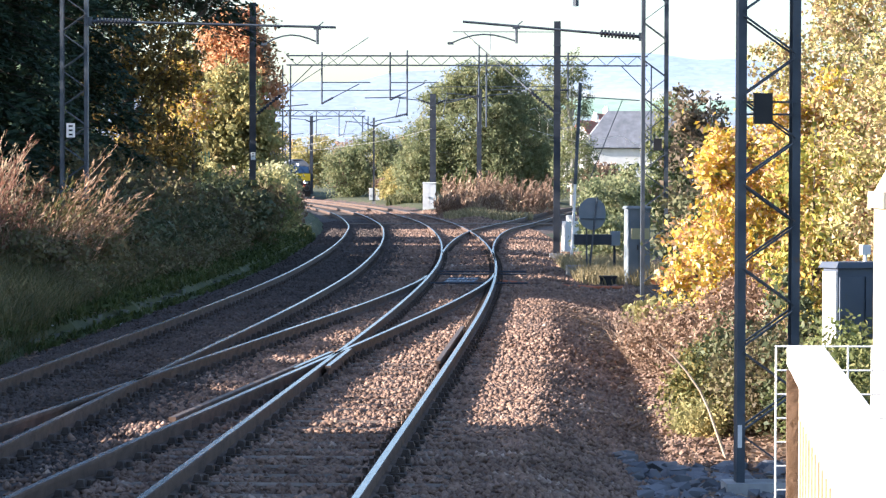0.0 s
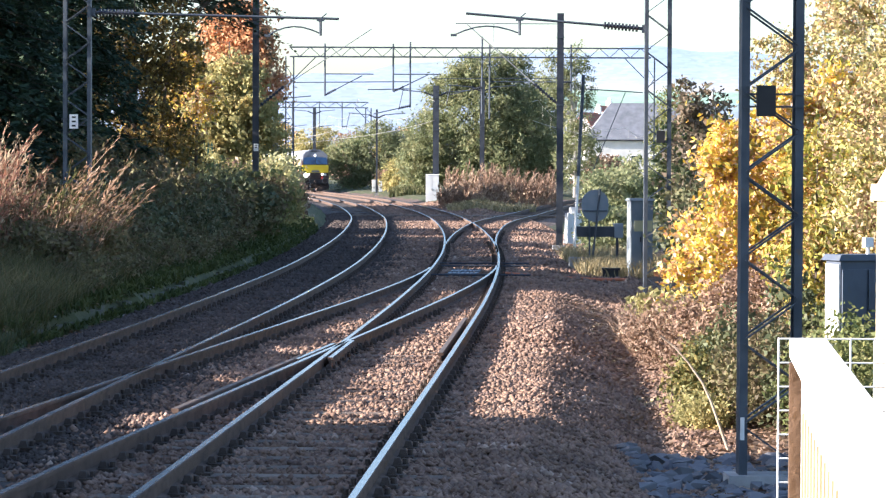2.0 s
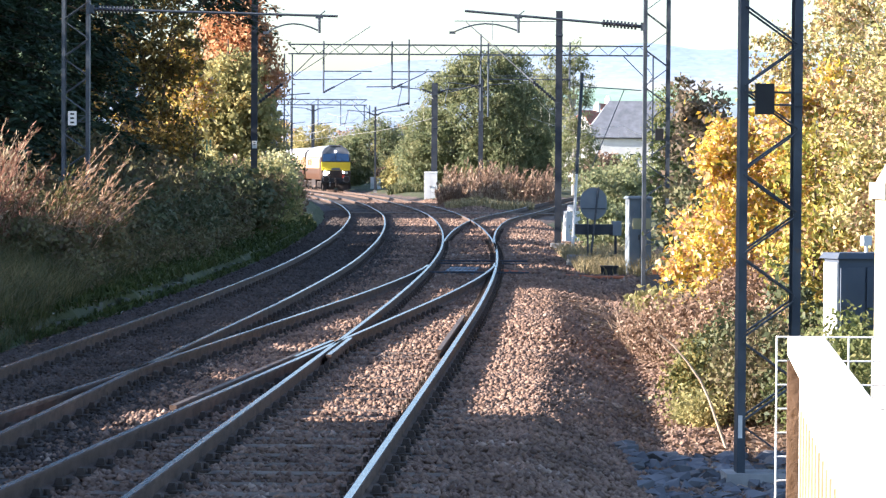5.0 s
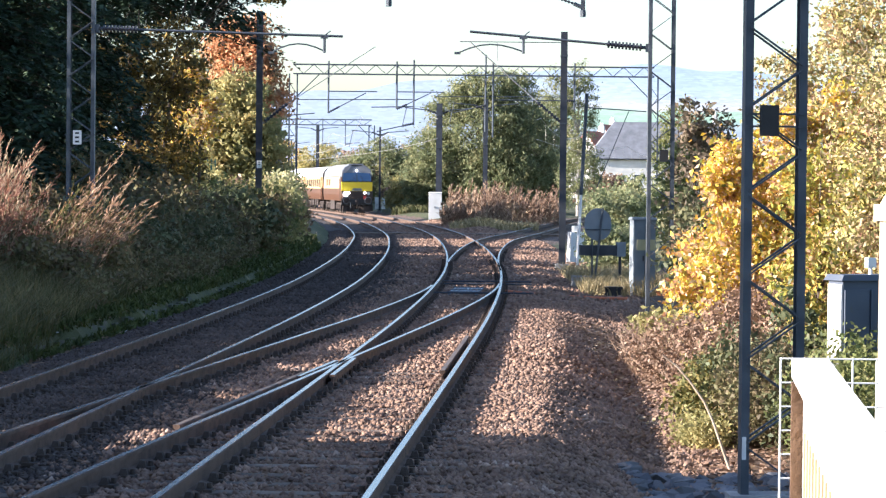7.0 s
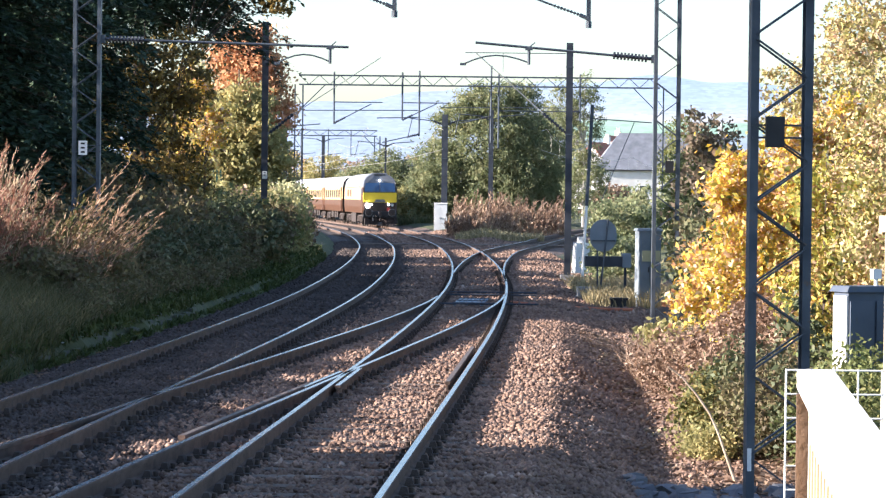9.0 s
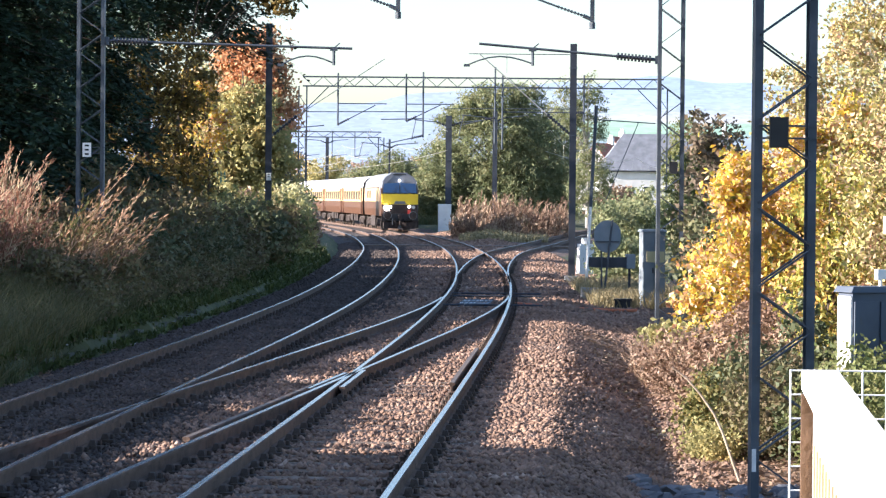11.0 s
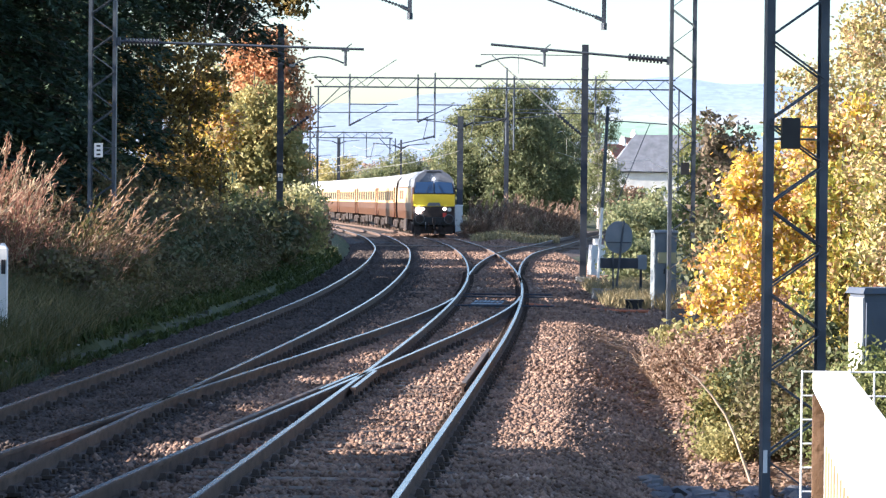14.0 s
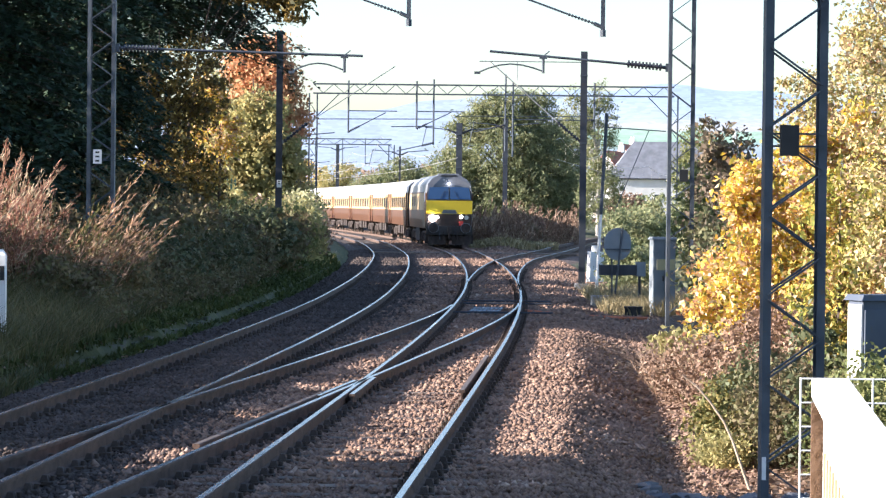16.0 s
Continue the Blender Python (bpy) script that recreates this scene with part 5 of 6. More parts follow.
for x, y, top, w, label in ((-0.72, 193.05, 8.0, 0.42, "stout grey overhead pole beside a white cabinet"), (2.6, 201.24, 8.6, 0.34, "grey overhead pole between the diverging tracks"),
                           (-11.5, 187.2, 7.4, 0.36, "grey overhead pole beside the curve"), (-15.1, 318.24, 9.2, 0.36, "dark overhead pole on the far curve"),
                           (-5.85, 234, 7.2, 0.16, "thin pale overhead pole beside the curve")):
    pp = pole(x, y, -0.1, top, w, label)
    for s in (-1, 1):
        part("insulator", Build().ribs((s * w / 2, 0, top - 0.6), (s * (w / 2 + 0.6), 0, top - 0.35), 0.08, 6), M_INSUL, pp)
        part("arm", Build().tube((s * (w / 2 + 0.6), 0, top - 0.35), (s * 2.4, 0, top - 0.2), 0.035), M_STEEL, pp)
    part("registration_arm", Build().tube((-2.3, 0, top - 0.25), (-2.6, 0, top - 1.6), 0.03), M_STEEL, pp)

# stays that mirror each other on the two near poles
part("stay_arm", Build().ribs((-0.15, 0, 4.65), (-0.8, 0, 5.2), 0.06, 8).tube((0, 0, 4.52), (-0.15, 0, 4.65), 0.04), M_INSUL, pole_right, "dark ribbed insulator")
part("stay_wire", Build().tube((-0.8, 0, 5.2), (-2.85, 0, 7.0), 0.016, n=4), M_WIRE, pole_right)


# ---- wires ----
def wires(line, y0, y1, dx, label):
    t = thing("overhead_wire", label, "overhead wire", group="overhead wires")
    ys = list(np.arange(y0, y1, 4.7))
    def sag(y):
        u = ((y - 55) / 46.8) % 1.0
        return 5.95 - 0.75 * 4 * u * (1 - u) * 0.8
    part("contact_wire", Build().path([(line(y) + dx, y, 4.75) for y in ys], 0.011, n=4), M_WIRE, t)
    part("catenary_wire", Build().path([(line(y) + dx, y, sag(y)) for y in ys], 0.012, n=4), M_WIRE, t)
    for y in ys[2::2]:
        part("dropper", Build().tube((line(y) + dx, y, 4.75), (line(y) + dx, y, sag(y)), 0.003, n=4), M_WIRE, t)


wires(LINE_C, 144, 410, 0.1, "sunlit contact and catenary wires over the main track")
wires(LINE_A, 144, 410, -0.1, "sunlit contact and catenary wires over the far track")

wires(LINE_E, 144, 320, 0.1, "sunlit contact and catenary wires over the branch track")

# green palisade fence on the bank
t = thing("palisade_fence", "dark green steel palisade fence behind the shrubs", "fence", pose(-9.6, 98.28, 1.2))
M_GREENPAINT = mat("green_fence_paint", (0.015, 0.06, 0.045), (0.03, 0.09, 0.07), 2, 0.5)
for i in range(18):
    part("pale", Build().box((-0.9 + i * 0.13, 0, 0.95), (0.07, 0.02, 1.8)).box((-0.9 + i * 0.13, 0, 1.9), (0.07, 0.02, 0.1), taper=0.3), M_GREENPAINT, t)
for zz in (0.4, 1.5):
    part("rail", Build().bar((-1.0, 0.04, zz), (1.4, 0.04, zz), 0.05), M_GREENPAINT, t)

# ---- trackside equipment ----
def cabinet(x, y, z0, w, d, h, rz, label, material, name="equipment_cabinet"):
    t = thing(name, label, "cabinet", pose(x, y, z0, 0, 0, rz), group="trackside cabinets")
    part("body", Build().box((0, 0, h / 2), (w, d, h)), material, t)
    part("roof", Build().box((0, 0, h + 0.03), (w + 0.08, d + 0.08, 0.06), taper=0.9), material, t)
    for s in (-1, 1):
        dd = part("door", Build().box((s * w / 4, -d / 2 - 0.012, h * 0.52), (w / 2 - 0.03, 0.02, h * 0.86)), material, t)
        part("handle", Build().box((s * 0.04, -d / 2 - 0.04, h * 0.5), (0.02, 0.04, 0.12)), M_BLACK, dd)
    part("plinth", Build().box((0, 0, 0.02), (w + 0.1, d + 0.1, 0.2)), M_CONCRETE, t)
    return t


cab = cabinet(4.66, 66.69, -0.35, 0.54, 0.45, 1.85, 8, "weathered pale grey signalling cabinet with a yellow patch", M_CAB)
part("yellow_patch", Build().box((0.03, -0.255, 1.25), (0.44, 0.01, 0.26)), mat("faded_yellow", (0.5, 0.45, 0.25), (0.58, 0.52, 0.3), 4, 0.7), cab, "faded yellow label")
near_cab = cabinet(4.22, 28.31, -0.5, 0.62, 0.27, 1.84, 24, "blue-grey metal cabinet dappled with leaf shadows", M_SHADED_CAB)
# sunlight on the left side is painted as a thin white sheet
part("sunlit_side", Build().box((-0.318, 0, 0.95), (0.016, 0.25, 1.7)), M_WHITE, near_cab, "side face whitened for the sun on it")
part("mast_bracket", Build().tube((0.1, 0, 1.8), (0.1, 0, 2.02), 0.02).box((0.1, 0, 2.02), (0.1, 0.06, 0.1)), M_WHITE, near_cab)
cabinet(-0.95, 191.88, -0.2, 0.9, 0.6, 2.0, 0, "white equipment cabinet beside an overhead pole", M_WHITE)
for x in (-6.5, -5.9):
    cabinet(x, 250, -0.15, 0.32, 0.3, 1.3, 0, "small white trackside cabinet on the curve", M_WHITE)

# back of a round-topped signal board on two legs
t = thing("signal_board", "back of a grey rounded signal board on thin legs", "signal board", pose(3.77, 70.2, -0.35, 0, 0, 4))
pts = [(0.36 * math.cos(a) * (1 if abs(math.cos(a)) < 0.93 else 0.95), 1.68 + 0.41 * math.sin(a)) for a in np.linspace(0, 2 * math.pi, 28, endpoint=False)]
b = Build().add([(u, -0.02, w) for u, w in pts] + [(u, 0.02, w) for u, w in pts], [tuple(range(28)), tuple(range(55, 27, -1))] + [(i, 28 + i, 28 + (i + 1) % 28, (i + 1) % 28) for i in range(28)])
part("board", b, M_CAB, t)
part("brace", Build().bar((-0.3, -0.04, 1.55), (0.3, -0.04, 1.55), 0.03), M_STEEL, t)
part("leg", Build().tube((0.12, -0.05, 2.1), (-0.1, -0.05, 0), 0.025), M_STEEL, t)
part("leg", Build().tube((-0.14, 0.06, 1.4), (-0.12, 0.06, 0), 0.022), M_STEEL, t)
part("equipment_case", Build().box((0.05, 0.25, 1.02), (0.95, 0.3, 0.26)), M_POST, t)
part("case_end", Build().box((0.62, 0.25, 1.05), (0.22, 0.34, 0.36)), M_CAB, t)
part("case_leg", Build().bar((0.6, 0.25, 0.95), (0.6, 0.25, 0), 0.06), M_POST, t)
t = thing("thin_pole", "thin leaning pole with a pale lower sleeve", "pole", pose(3.72, 79.56, -0.35))
part("upper_tube", Build().tube((0.06, 0, 2.4), (0.2, 0, 5.3), 0.05), M_STEEL, t)
part("lower_sleeve", Build().tube((-0.05, 0, 0), (0.06, 0, 2.4), 0.042), M_WHITE, t, "pale worn sleeve")
part("side_arm", Build().tube((0.2, 0, 4.9), (1.9, 0, 4.8), 0.015).tube((0.5, 0, 2.6), (1.4, 0, 4.8), 0.012), M_STEEL, t)
solo("concrete_block", Build().box((0, 0, 0.2), (0.5, 0.4, 0.46), taper=0.94), M_CONCRETE, "weathered concrete block on the ballast edge", "concrete block", pose(3.36, 70.2, -0.4, 0, 0, 5))
solo("junction_box", Build().box((0, 0, 0.14), (0.4, 0.3, 0.26)).box((0, 0, 0.28), (0.44, 0.34, 0.04)), M_BLACK, "low black cable junction box", "junction box", pose(3.92, 65.75, -0.38, 0, 0, -4))
solo("white_box", Build().box((0, 0, 0.48), (0.5, 0.4, 0.95), taper=0.85).tube((0, 0, 0.9), (0, 0, 1.15), 0.14), M_WHITE, "sunlit white box standing beside a pole", "box", pose(4.02, 87.75, -0.1, 0, 0, 15))
solo("orange_pipe", Build().path([(1.3, 63.2, -0.12), (2.3, 63.2, -0.2), (3.0, 63.3, -0.24), (3.6, 63.2, -0.26), (4.1, 63.3, -0.26)], 0.035, n=8), M_ORANGE, "dull orange cable pipe lying across the ballast edge", "pipe")
for i, y in enumerate((79, 66.2)):
    solo("cable_duct", Build().path([(1.9, y, -0.14), (2.6, y, -0.2), (3.3, y, -0.45)], 0.03, n=6), M_POST, "dark cable crossing the ballast shoulder", "cable")
t = thing("point_machine", "grey slotted cover plate of a point machine between rails", "point machine", pose(0.42, 63.76, -0.17, 0, 0, -3))
for i in range(7):
    part("slat", Build().box((-0.3 + i * 0.1, 0, 0.03), (0.075, 3.4, 0.05)), M_CAB, t)
for y, w in ((-1.4, 0.72), (0, 0.72), (1.4, 0.72)):
    part("cross_bar", Build().box((0, y, 0.062), (w, 0.09, 0.012)), M_STEEL, t)
for y in (61.5, 67.2, 69.0):
    solo("point_rod", Build().tube((LINE_C(y) - 0.72, y, -0.1), (LINE_C(y) + 1.5, y, -0.1), 0.022), M_POST, "dark steel point rod under the rails", "point rod", group="point rods")
# low flat strip in the sleeper colour, across all the tracks
solo("cable_trough", Build().box((0.6, 138, -0.12), (10.5, 1.9, 0.1)), M_SLEEPER, "low dark strip laid across the tracks", "crossing")

# white marker post on the left
t = thing("marker_post", "white square wooden marker post on the bank", "marker post", pose(-6.5, 38.61, 0.0))
part("shaft", Build().box((0, 0, 0.74), (0.13, 0.13, 1.52)).box((0, 0, 1.54), (0.13, 0.13, 0.08), taper=0.3), M_WHITE, t)
part("plate", Build().box((0.02, -0.07, 1.25), (0.06, 0.01, 0.2)), M_BLACK, t)

# edging slabs along the foot of the bank
edge = tagged(new("kerb_edging"), "broken mossy concrete edging along the bank foot", "edging", kind="structure")
SLABS = [Build().box((0, 0, 0), (0.07, w, 0.34)).mesh("slab", M_MOSSY) for w in (0.5, 0.62, 0.4)]
_r = random.Random(5)
y = 34.0
while y < 111:
    if _r.random() > 0.25:
        s = part("slab", SLABS[_r.randrange(3)], None, edge)
        s.matrix_world = pose(LINE_A(y) - 2.14 + _r.uniform(-0.04, 0.04), y, -0.235 + _r.uniform(-0.08, 0.05), 0, _r.uniform(-14, 10), math.degrees(math.atan((LINE_A(y - 1) - LINE_A(y + 1)) / 2)) + _r.uniform(-6, 6))
    y += 0.6


# rubble at the foot of the near mast
def make_rubble(name, x0, x1, y0, y1, count, size, seed, material, label):
    rng = np.random.default_rng(seed)
    b = Build()
    for _ in range(count):
        x, y = rng.uniform(x0, x1), rng.uniform(y0, y1)
        s = size * rng.uniform(0.3, 1.2)
        z = ground_z(x, y) + s * 0.25
        d = rng.normal(0, 1, (9, 3))
        d /= np.linalg.norm(d, axis=1)[:, None]
        bm = bmesh.new()
        for q in d * np.array((1, 0.9, 0.55)) * s:
            bm.verts.new((x + q[0], y + q[1], z + q[2]))
        bmesh.ops.convex_hull(bm, input=bm.verts)
        bm.verts.index_update()
        b.add([v.co for v in bm.verts], [[v.index for v in f.verts] for f in bm.faces])
        bm.free()
    solo(name, b, material, label, "rubble", kind="stuff")


M_BLUESTONE = leaf_mat("blue_grey_stones", (0.07, 0.073, 0.085), (0.12, 0.12, 0.135), (0.18, 0.18, 0.19), (0.1, 0.095, 0.095), through_light=0.0, rough=0.9)
make_rubble("rubble", 1.7, 3.4, 22.46, 26.91, 420, 0.13, 7, M_BLUESTONE, "heap of blue-grey broken stone by the mast foot")
make_rubble("litter", -5.9, -5.3, 39.78, 87.75, 60, 0.06, 8, mat("pale_litter", (0.4, 0.39, 0.38), (0.6, 0.59, 0.57), 3, 0.8), "scattered pale stones and litter beside the edging")

# ---- platform end ----
solo("platform", Build().box((2.75, -10.3, 0.38), (7.2, 31.8, 1.0)), M_CONCRETE, "grey concrete end of a station platform", "platform", kind="structure")
t = thing("platform_fence", "cream boarded steel fence on the platform end", "fence", pose(0.603, 4.68, 0.88, 0, 0, -5.13))
part("top_rail", Build().box((0.009, -1.87, 1.075), (0.062, 3.74, 0.03)), M_WHITE, t)
part("end_post", Build().box((-0.012, 0.0, 0.53), (0.02, 0.03, 1.04)), M_BROWN, t, "brown edge of the end post")
for i in range(34):
    part("board", Build().box((0.006, -0.07 - i * 0.11, 0.53), (0.016, 0.094, 1.05)), M_CREAM, t)
for i in range(32):
    part("joint_strip", Build().box((-0.0035, -0.128 - i * 0.11, 0.5), (0.003, 0.009, 0.95)), M_TAN, t)
part("backing", Build().box((0.018, -1.87, 0.53), (0.006, 3.74, 1.05)), M_BROWN, t, "brown backing strip seen between boards")
t = thing("mesh_panel", "white welded wire mesh panel beside the fence end", "mesh panel", pose(0, 4.8, 0.88))
for i in range(6):
    part("wire", Build().tube((0.577 + i * 0.0415, 0, 0), (0.577 + i * 0.0415, 0, 1.085), 0.0017, n=6), M_WHITE, t)
for i in range(26):
    part("wire", Build().tube((0.577, 0, 1.083 - i * 0.0415), (0.785, 0, 1.083 - i * 0.0415), 0.0017, n=6), M_WHITE, t)
t = thing("gate_pillar", "cream painted pillar with a pointed cap", "pillar", pose(0.876, 5.05, 0.88))
part("shaft", Build().box((0, 0, 0.66), (0.16, 0.16, 1.32)), M_CREAM, t)
part("cap", Build().box((0, 0, 1.335), (0.18, 0.18, 0.03)).box((0, 0, 1.42), (0.165, 0.165, 0.15), taper=0.12), M_CREAM, t)

# ---- the train ----
TABLE_Y = np.linspace(700, 70, 6301)
TABLE_X = np.array([LINE_C(v) for v in TABLE_Y])
TABLE_S = np.concatenate([[0], np.cumsum(np.hypot(np.diff(TABLE_X), np.diff(TABLE_Y)))])


def along(s):
    return Vector((float(np.interp(s, TABLE_S, TABLE_X)), float(np.interp(s, TABLE_S, TABLE_Y)), 0.0))


def profile(w=1.33, floor=0.95, side=2.75, top=3.75, n=9):
    """Body section, from the lower corner on one side over the roof to the other."""
    pts = [(w * 0.96, floor), (w, floor + 0.5), (w, 2.0), (w * 0.985, side)]
    for i in range(1, n):
        a = math.pi * i / n
        pts.append((w * 0.985 * math.cos(a) ** (1 if math.cos(a) >= 0 else 1) if abs(math.cos(a)) > 1e-6 else 0.0, side + (top - side) * math.sin(a) ** 0.75))
    pts += [(-w * 0.985, side), (-w, 2.0), (-w, floor + 0.5), (-w * 0.96, floor)]
    return pts


def loft(rings, slot_of):
    b = Build()
    k = len(rings[0])
    for r in rings:
        b.v += r
    for i in range(len(rings) - 1):
        for j in range(k):
            q = (i * k + j, i * k + (j + 1) % k, (i + 1) * k + (j + 1) % k, (i + 1) * k + j)
            b.f.append(q)
            b.k.append(slot_of(i, j))
    b.f += [tuple(range(k)), tuple(range(len(rings) * k - 1, (len(rings) - 1) * k - 1, -1))]
    b.k += [slot_of(0, -1), slot_of(len(rings) - 2, -1)]
    return b


M_UMBER = mat("umber_paint", (0.075, 0.032, 0.016), (0.115, 0.052, 0.027), 1.5, 0.35, 0, 0.03, spots=(0.1, 0.05, 0.035), spot_at=0.68)
M_COACH_CREAM = mat("coach_cream_paint", (0.53, 0.36, 0.18), (0.62, 0.44, 0.23), 1.5, 0.4, 0, 0.03)
M_ROOF = mat("pale_coach_roof", (0.5, 0.5, 0.5), (0.62, 0.61, 0.6), 1.2, 0.6, 0, 0.1, spots=(0.35, 0.34, 0.33))
M_LOCO_GREY = mat("dark_grey_loco_paint", (0.11, 0.115, 0.13), (0.16, 0.165, 0.18), 1.5, 0.4, 0, 0.03)
M_LOCO_ROOF = mat("pale_grey_loco_roof", (0.3, 0.3, 0.31), (0.42, 0.42, 0.42), 1.5, 0.5, 0, 0.05, spots=(0.2, 0.2, 0.2))
M_SKIRT = mat("brown_black_front_skirt", (0.022, 0.014, 0.011), (0.05, 0.03, 0.022), 3, 0.6, 0, 0.1)
M_YELLOW = mat("warning_yellow_paint", (0.72, 0.5, 0.02), (0.8, 0.58, 0.03), 2, 0.45, 0, 0.03, spots=(0.6, 0.42, 0.05), spot_at=0.72)
M_UNDER = mat("grimy_underframe", (0.022, 0.018, 0.016), (0.07, 0.052, 0.045), 4, 0.85, 0.1, 0.3, spots=(0.16, 0.12, 0.1), spot_at=0.64)
M_WHEEL = mat("dark_wheel_steel", (0.05, 0.045, 0.04), (0.16, 0.14, 0.12), 6, 0.6, 0.6, 0.1)
M_RED = mat("red_paint", (0.5, 0.04, 0.03), (0.6, 0.06, 0.04), 3, 0.5, 0, 0.05)
M_LAMP = glow("headlight_glow", (1.0, 0.95, 0.85), 30.0)
M_LAMP_SMALL = glow("marker_light_glow", (1.0, 0.97, 0.9), 6.0)

M_COACH_GLASS = mat("dark_coach_glass", (0.012, 0.012, 0.014), (0.03, 0.028, 0.028), 1.0, 0.35, 0, 0, spec=0.25)
M_DOOR = mat("dark_umber_door", (0.07, 0.03, 0.018), (0.1, 0.045, 0.026), 2, 0.6, 0, 0.05, spec=0.2)
# reflected sky is put into the windscreen colour as blue
M_SKY_GLASS = M_GLASS.copy()
M_SKY_GLASS.name = "sky_tinted_cab_glass"
M_SKY_GLASS.node_tree.nodes["Principled BSDF"].inputs["Base Color"].default_value = (0.03, 0.065, 0.14, 1)
WHEELS = []


def wheelset(parent, y, r=0.46):
    b = Build().tube((-0.75, 0, 0), (0.75, 0, 0), 0.08, n=8)
    for s in (-1, 1):
        b.tube((s * 0.7, 0, 0), (s * 0.82, 0, 0), r, n=18)
        b.tube((s * 0.82, 0, 0), (s * 0.86, 0, 0), r * 0.35, n=10)
        for i in range(4):
            a = i * math.pi / 4
            d = Vector((0, math.cos(a), math.sin(a)))
            b.bar(Vector((s * 0.83, 0, 0)) - d * r * 0.8, Vector((s * 0.83, 0, 0)) + d * r * 0.8, 0.04)
    w = part("wheelset", b, M_WHEEL, parent)
    w.location = (0, y, r)
    WHEELS.append((w, y, r))


def bogie(parent, y, axles, r):
    b = Build()
    half = max(axles) + 0.9
    for s in (-1, 1):
        b.box((s * 1.0, y, 0.72), (0.14, half * 2, 0.24))
        for a in axles:
            b.box((s * 1.03, y + a, 0.46), (0.2, 0.32, 0.4), taper=0.8)
            b.tube((s * 1.08, y + a - 0.35, 0.35), (s * 1.08, y + a - 0.35, 0.75), 0.09)
            b.tube((s * 1.08, y + a + 0.35, 0.35), (s * 1.08, y + a + 0.35, 0.75), 0.09)
        b.box((s * 1.06, y, 0.5), (0.12, 0.7, 0.3))
    b.box((0, y, 0.8), (2.0, 0.5, 0.25))
    part("bogie_frame", b, M_UNDER, parent)
    for a in axles:
        wheelset(parent, y + a, r)


LOCO_HALF, COACH_HALF = 9.7, 10.05


def make_loco():
    t = thing("locomotive", "umber and cream diesel locomotive with yellow front, headlight lit", "locomotive")
    prof = profile(1.28, 1.0, 2.95, 4.0)
    H = LOCO_HALF

    def ring(y, w, rake):
        return [(x * w, y - rake * max(0.0, z - 2.45), z) for x, z in prof]

    def ring_back(y, w, rake):
        return [(x * w, y + rake * max(0.0, z - 2.45), z) for x, z in prof]

    rings = [ring(H, 0.965, 0.42), ring(H - 0.14, 0.99, 0.42), ring(H - 0.5, 1.0, 0.3), ring(H - 2.6, 1, 0), ring_back(-H + 2.6, 1, 0), ring_back(-H + 0.5, 1.0, 0.3), ring_back(-H + 0.14, 0.985, 0.42), ring_back(-H, 0.93, 0.42)]
    k = len(prof)

    def slot(i, j):
        if j == -1:
            return 0
        if i in (0, 1, 5, 6):
            return 1 if j in (0, 1, 2, k - 2, k - 3, k - 4) else 0
        if i in (2, 4) and 3 <= j <= k - 5:
            return 0
        if j in (0, k - 2):
            return 1
        if j in (1, k - 3):
            return 1
        if j in (2, k - 4):
            return 2
        return 3 if 3 <= j <= k - 5 else 0

    part("body", loft(rings, slot), (M_LOCO_GREY, M_UMBER, M_COACH_CREAM, M_LOCO_ROOF), t)
    # warm brown side band behind the cab front
    for s in (-1, 1):
        part("cab_door", Build().box((s * 1.275, H - 1.75, 1.95), (0.03, 0.62, 1.75)), M_UMBER, t)
        part("cab_side_panel", Build().box((s * 1.27, H - 0.8, 1.98), (0.03, 1.15, 1.85)), M_UMBER, t)
        part("cab_side_window", Build().box((s * 1.275, H - 1.0, 2.72), (0.03, 0.6, 0.5)), M_GLASS, t)
        for i in range(2):
            part("side_grille", Build().box((s * 1.275, -2.6 - i * 2.6, 2.5), (0.03, 1.6, 0.55)), M_UMBER, t)
        part("cant_rail", Build().box((s * 1.262, 0, 2.97), (0.04, 2 * H - 5.4, 0.07)), M_UMBER, t)
    front = H
    # yellow panel with a slight wrap at both ends
    b = Build().box((0, front + 0.004, 2.17), (2.44, 0.03, 0.72)).box((-1.235, front - 0.06, 2.17), (0.03, 0.13, 0.72), rz=-8).box((1.235, front - 0.06, 2.17), (0.03, 0.13, 0.72), rz=8)
    part("yellow_panel", b, M_YELLOW, t, "plain warning yellow front panel")
    part("panel_frame", Build().box((0, front + 0.022, 1.93), (0.86, 0.02, 0.2), taper=0.75), M_LOCO_GREY, t)
    # windscreens lie on the raked face
    for s in (-1, 1):
        vs = [(s * 0.035, 2.6), (s * 1.16, 2.6), (s * 1.07, 3.24), (s * 0.035, 3.29)]
        b = Build()
        y_of = lambda z: front - 0.42 * (z - 2.45)
        ring0 = [(x, y_of(z) + 0.02, z) for x, z in vs]
        ring1 = [(x, y_of(z) - 0.02, z) for x, z in vs]
        b.add(ring0 + ring1, [(0, 1, 2, 3), (7, 6, 5, 4), (0, 1, 5, 4), (1, 2, 6, 5), (2, 3, 7, 6), (3, 0, 4, 7)])
        part("windscreen", b, M_SKY_GLASS, t, "cab window tinted with the blue of reflected sky")
        part("wiper", Build().tube((s * 0.5, y_of(2.64) + 0.04, 2.64), (s * 0.25, y_of(3.05) + 0.04, 3.05), 0.012, n=4), M_BLACK, t)
    part("top_light", Build().tube((0, front - 0.5, 3.45), (0, front - 0.36, 3.45), 0.06, n=12), M_LAMP_SMALL, t, "small white lit lamp")
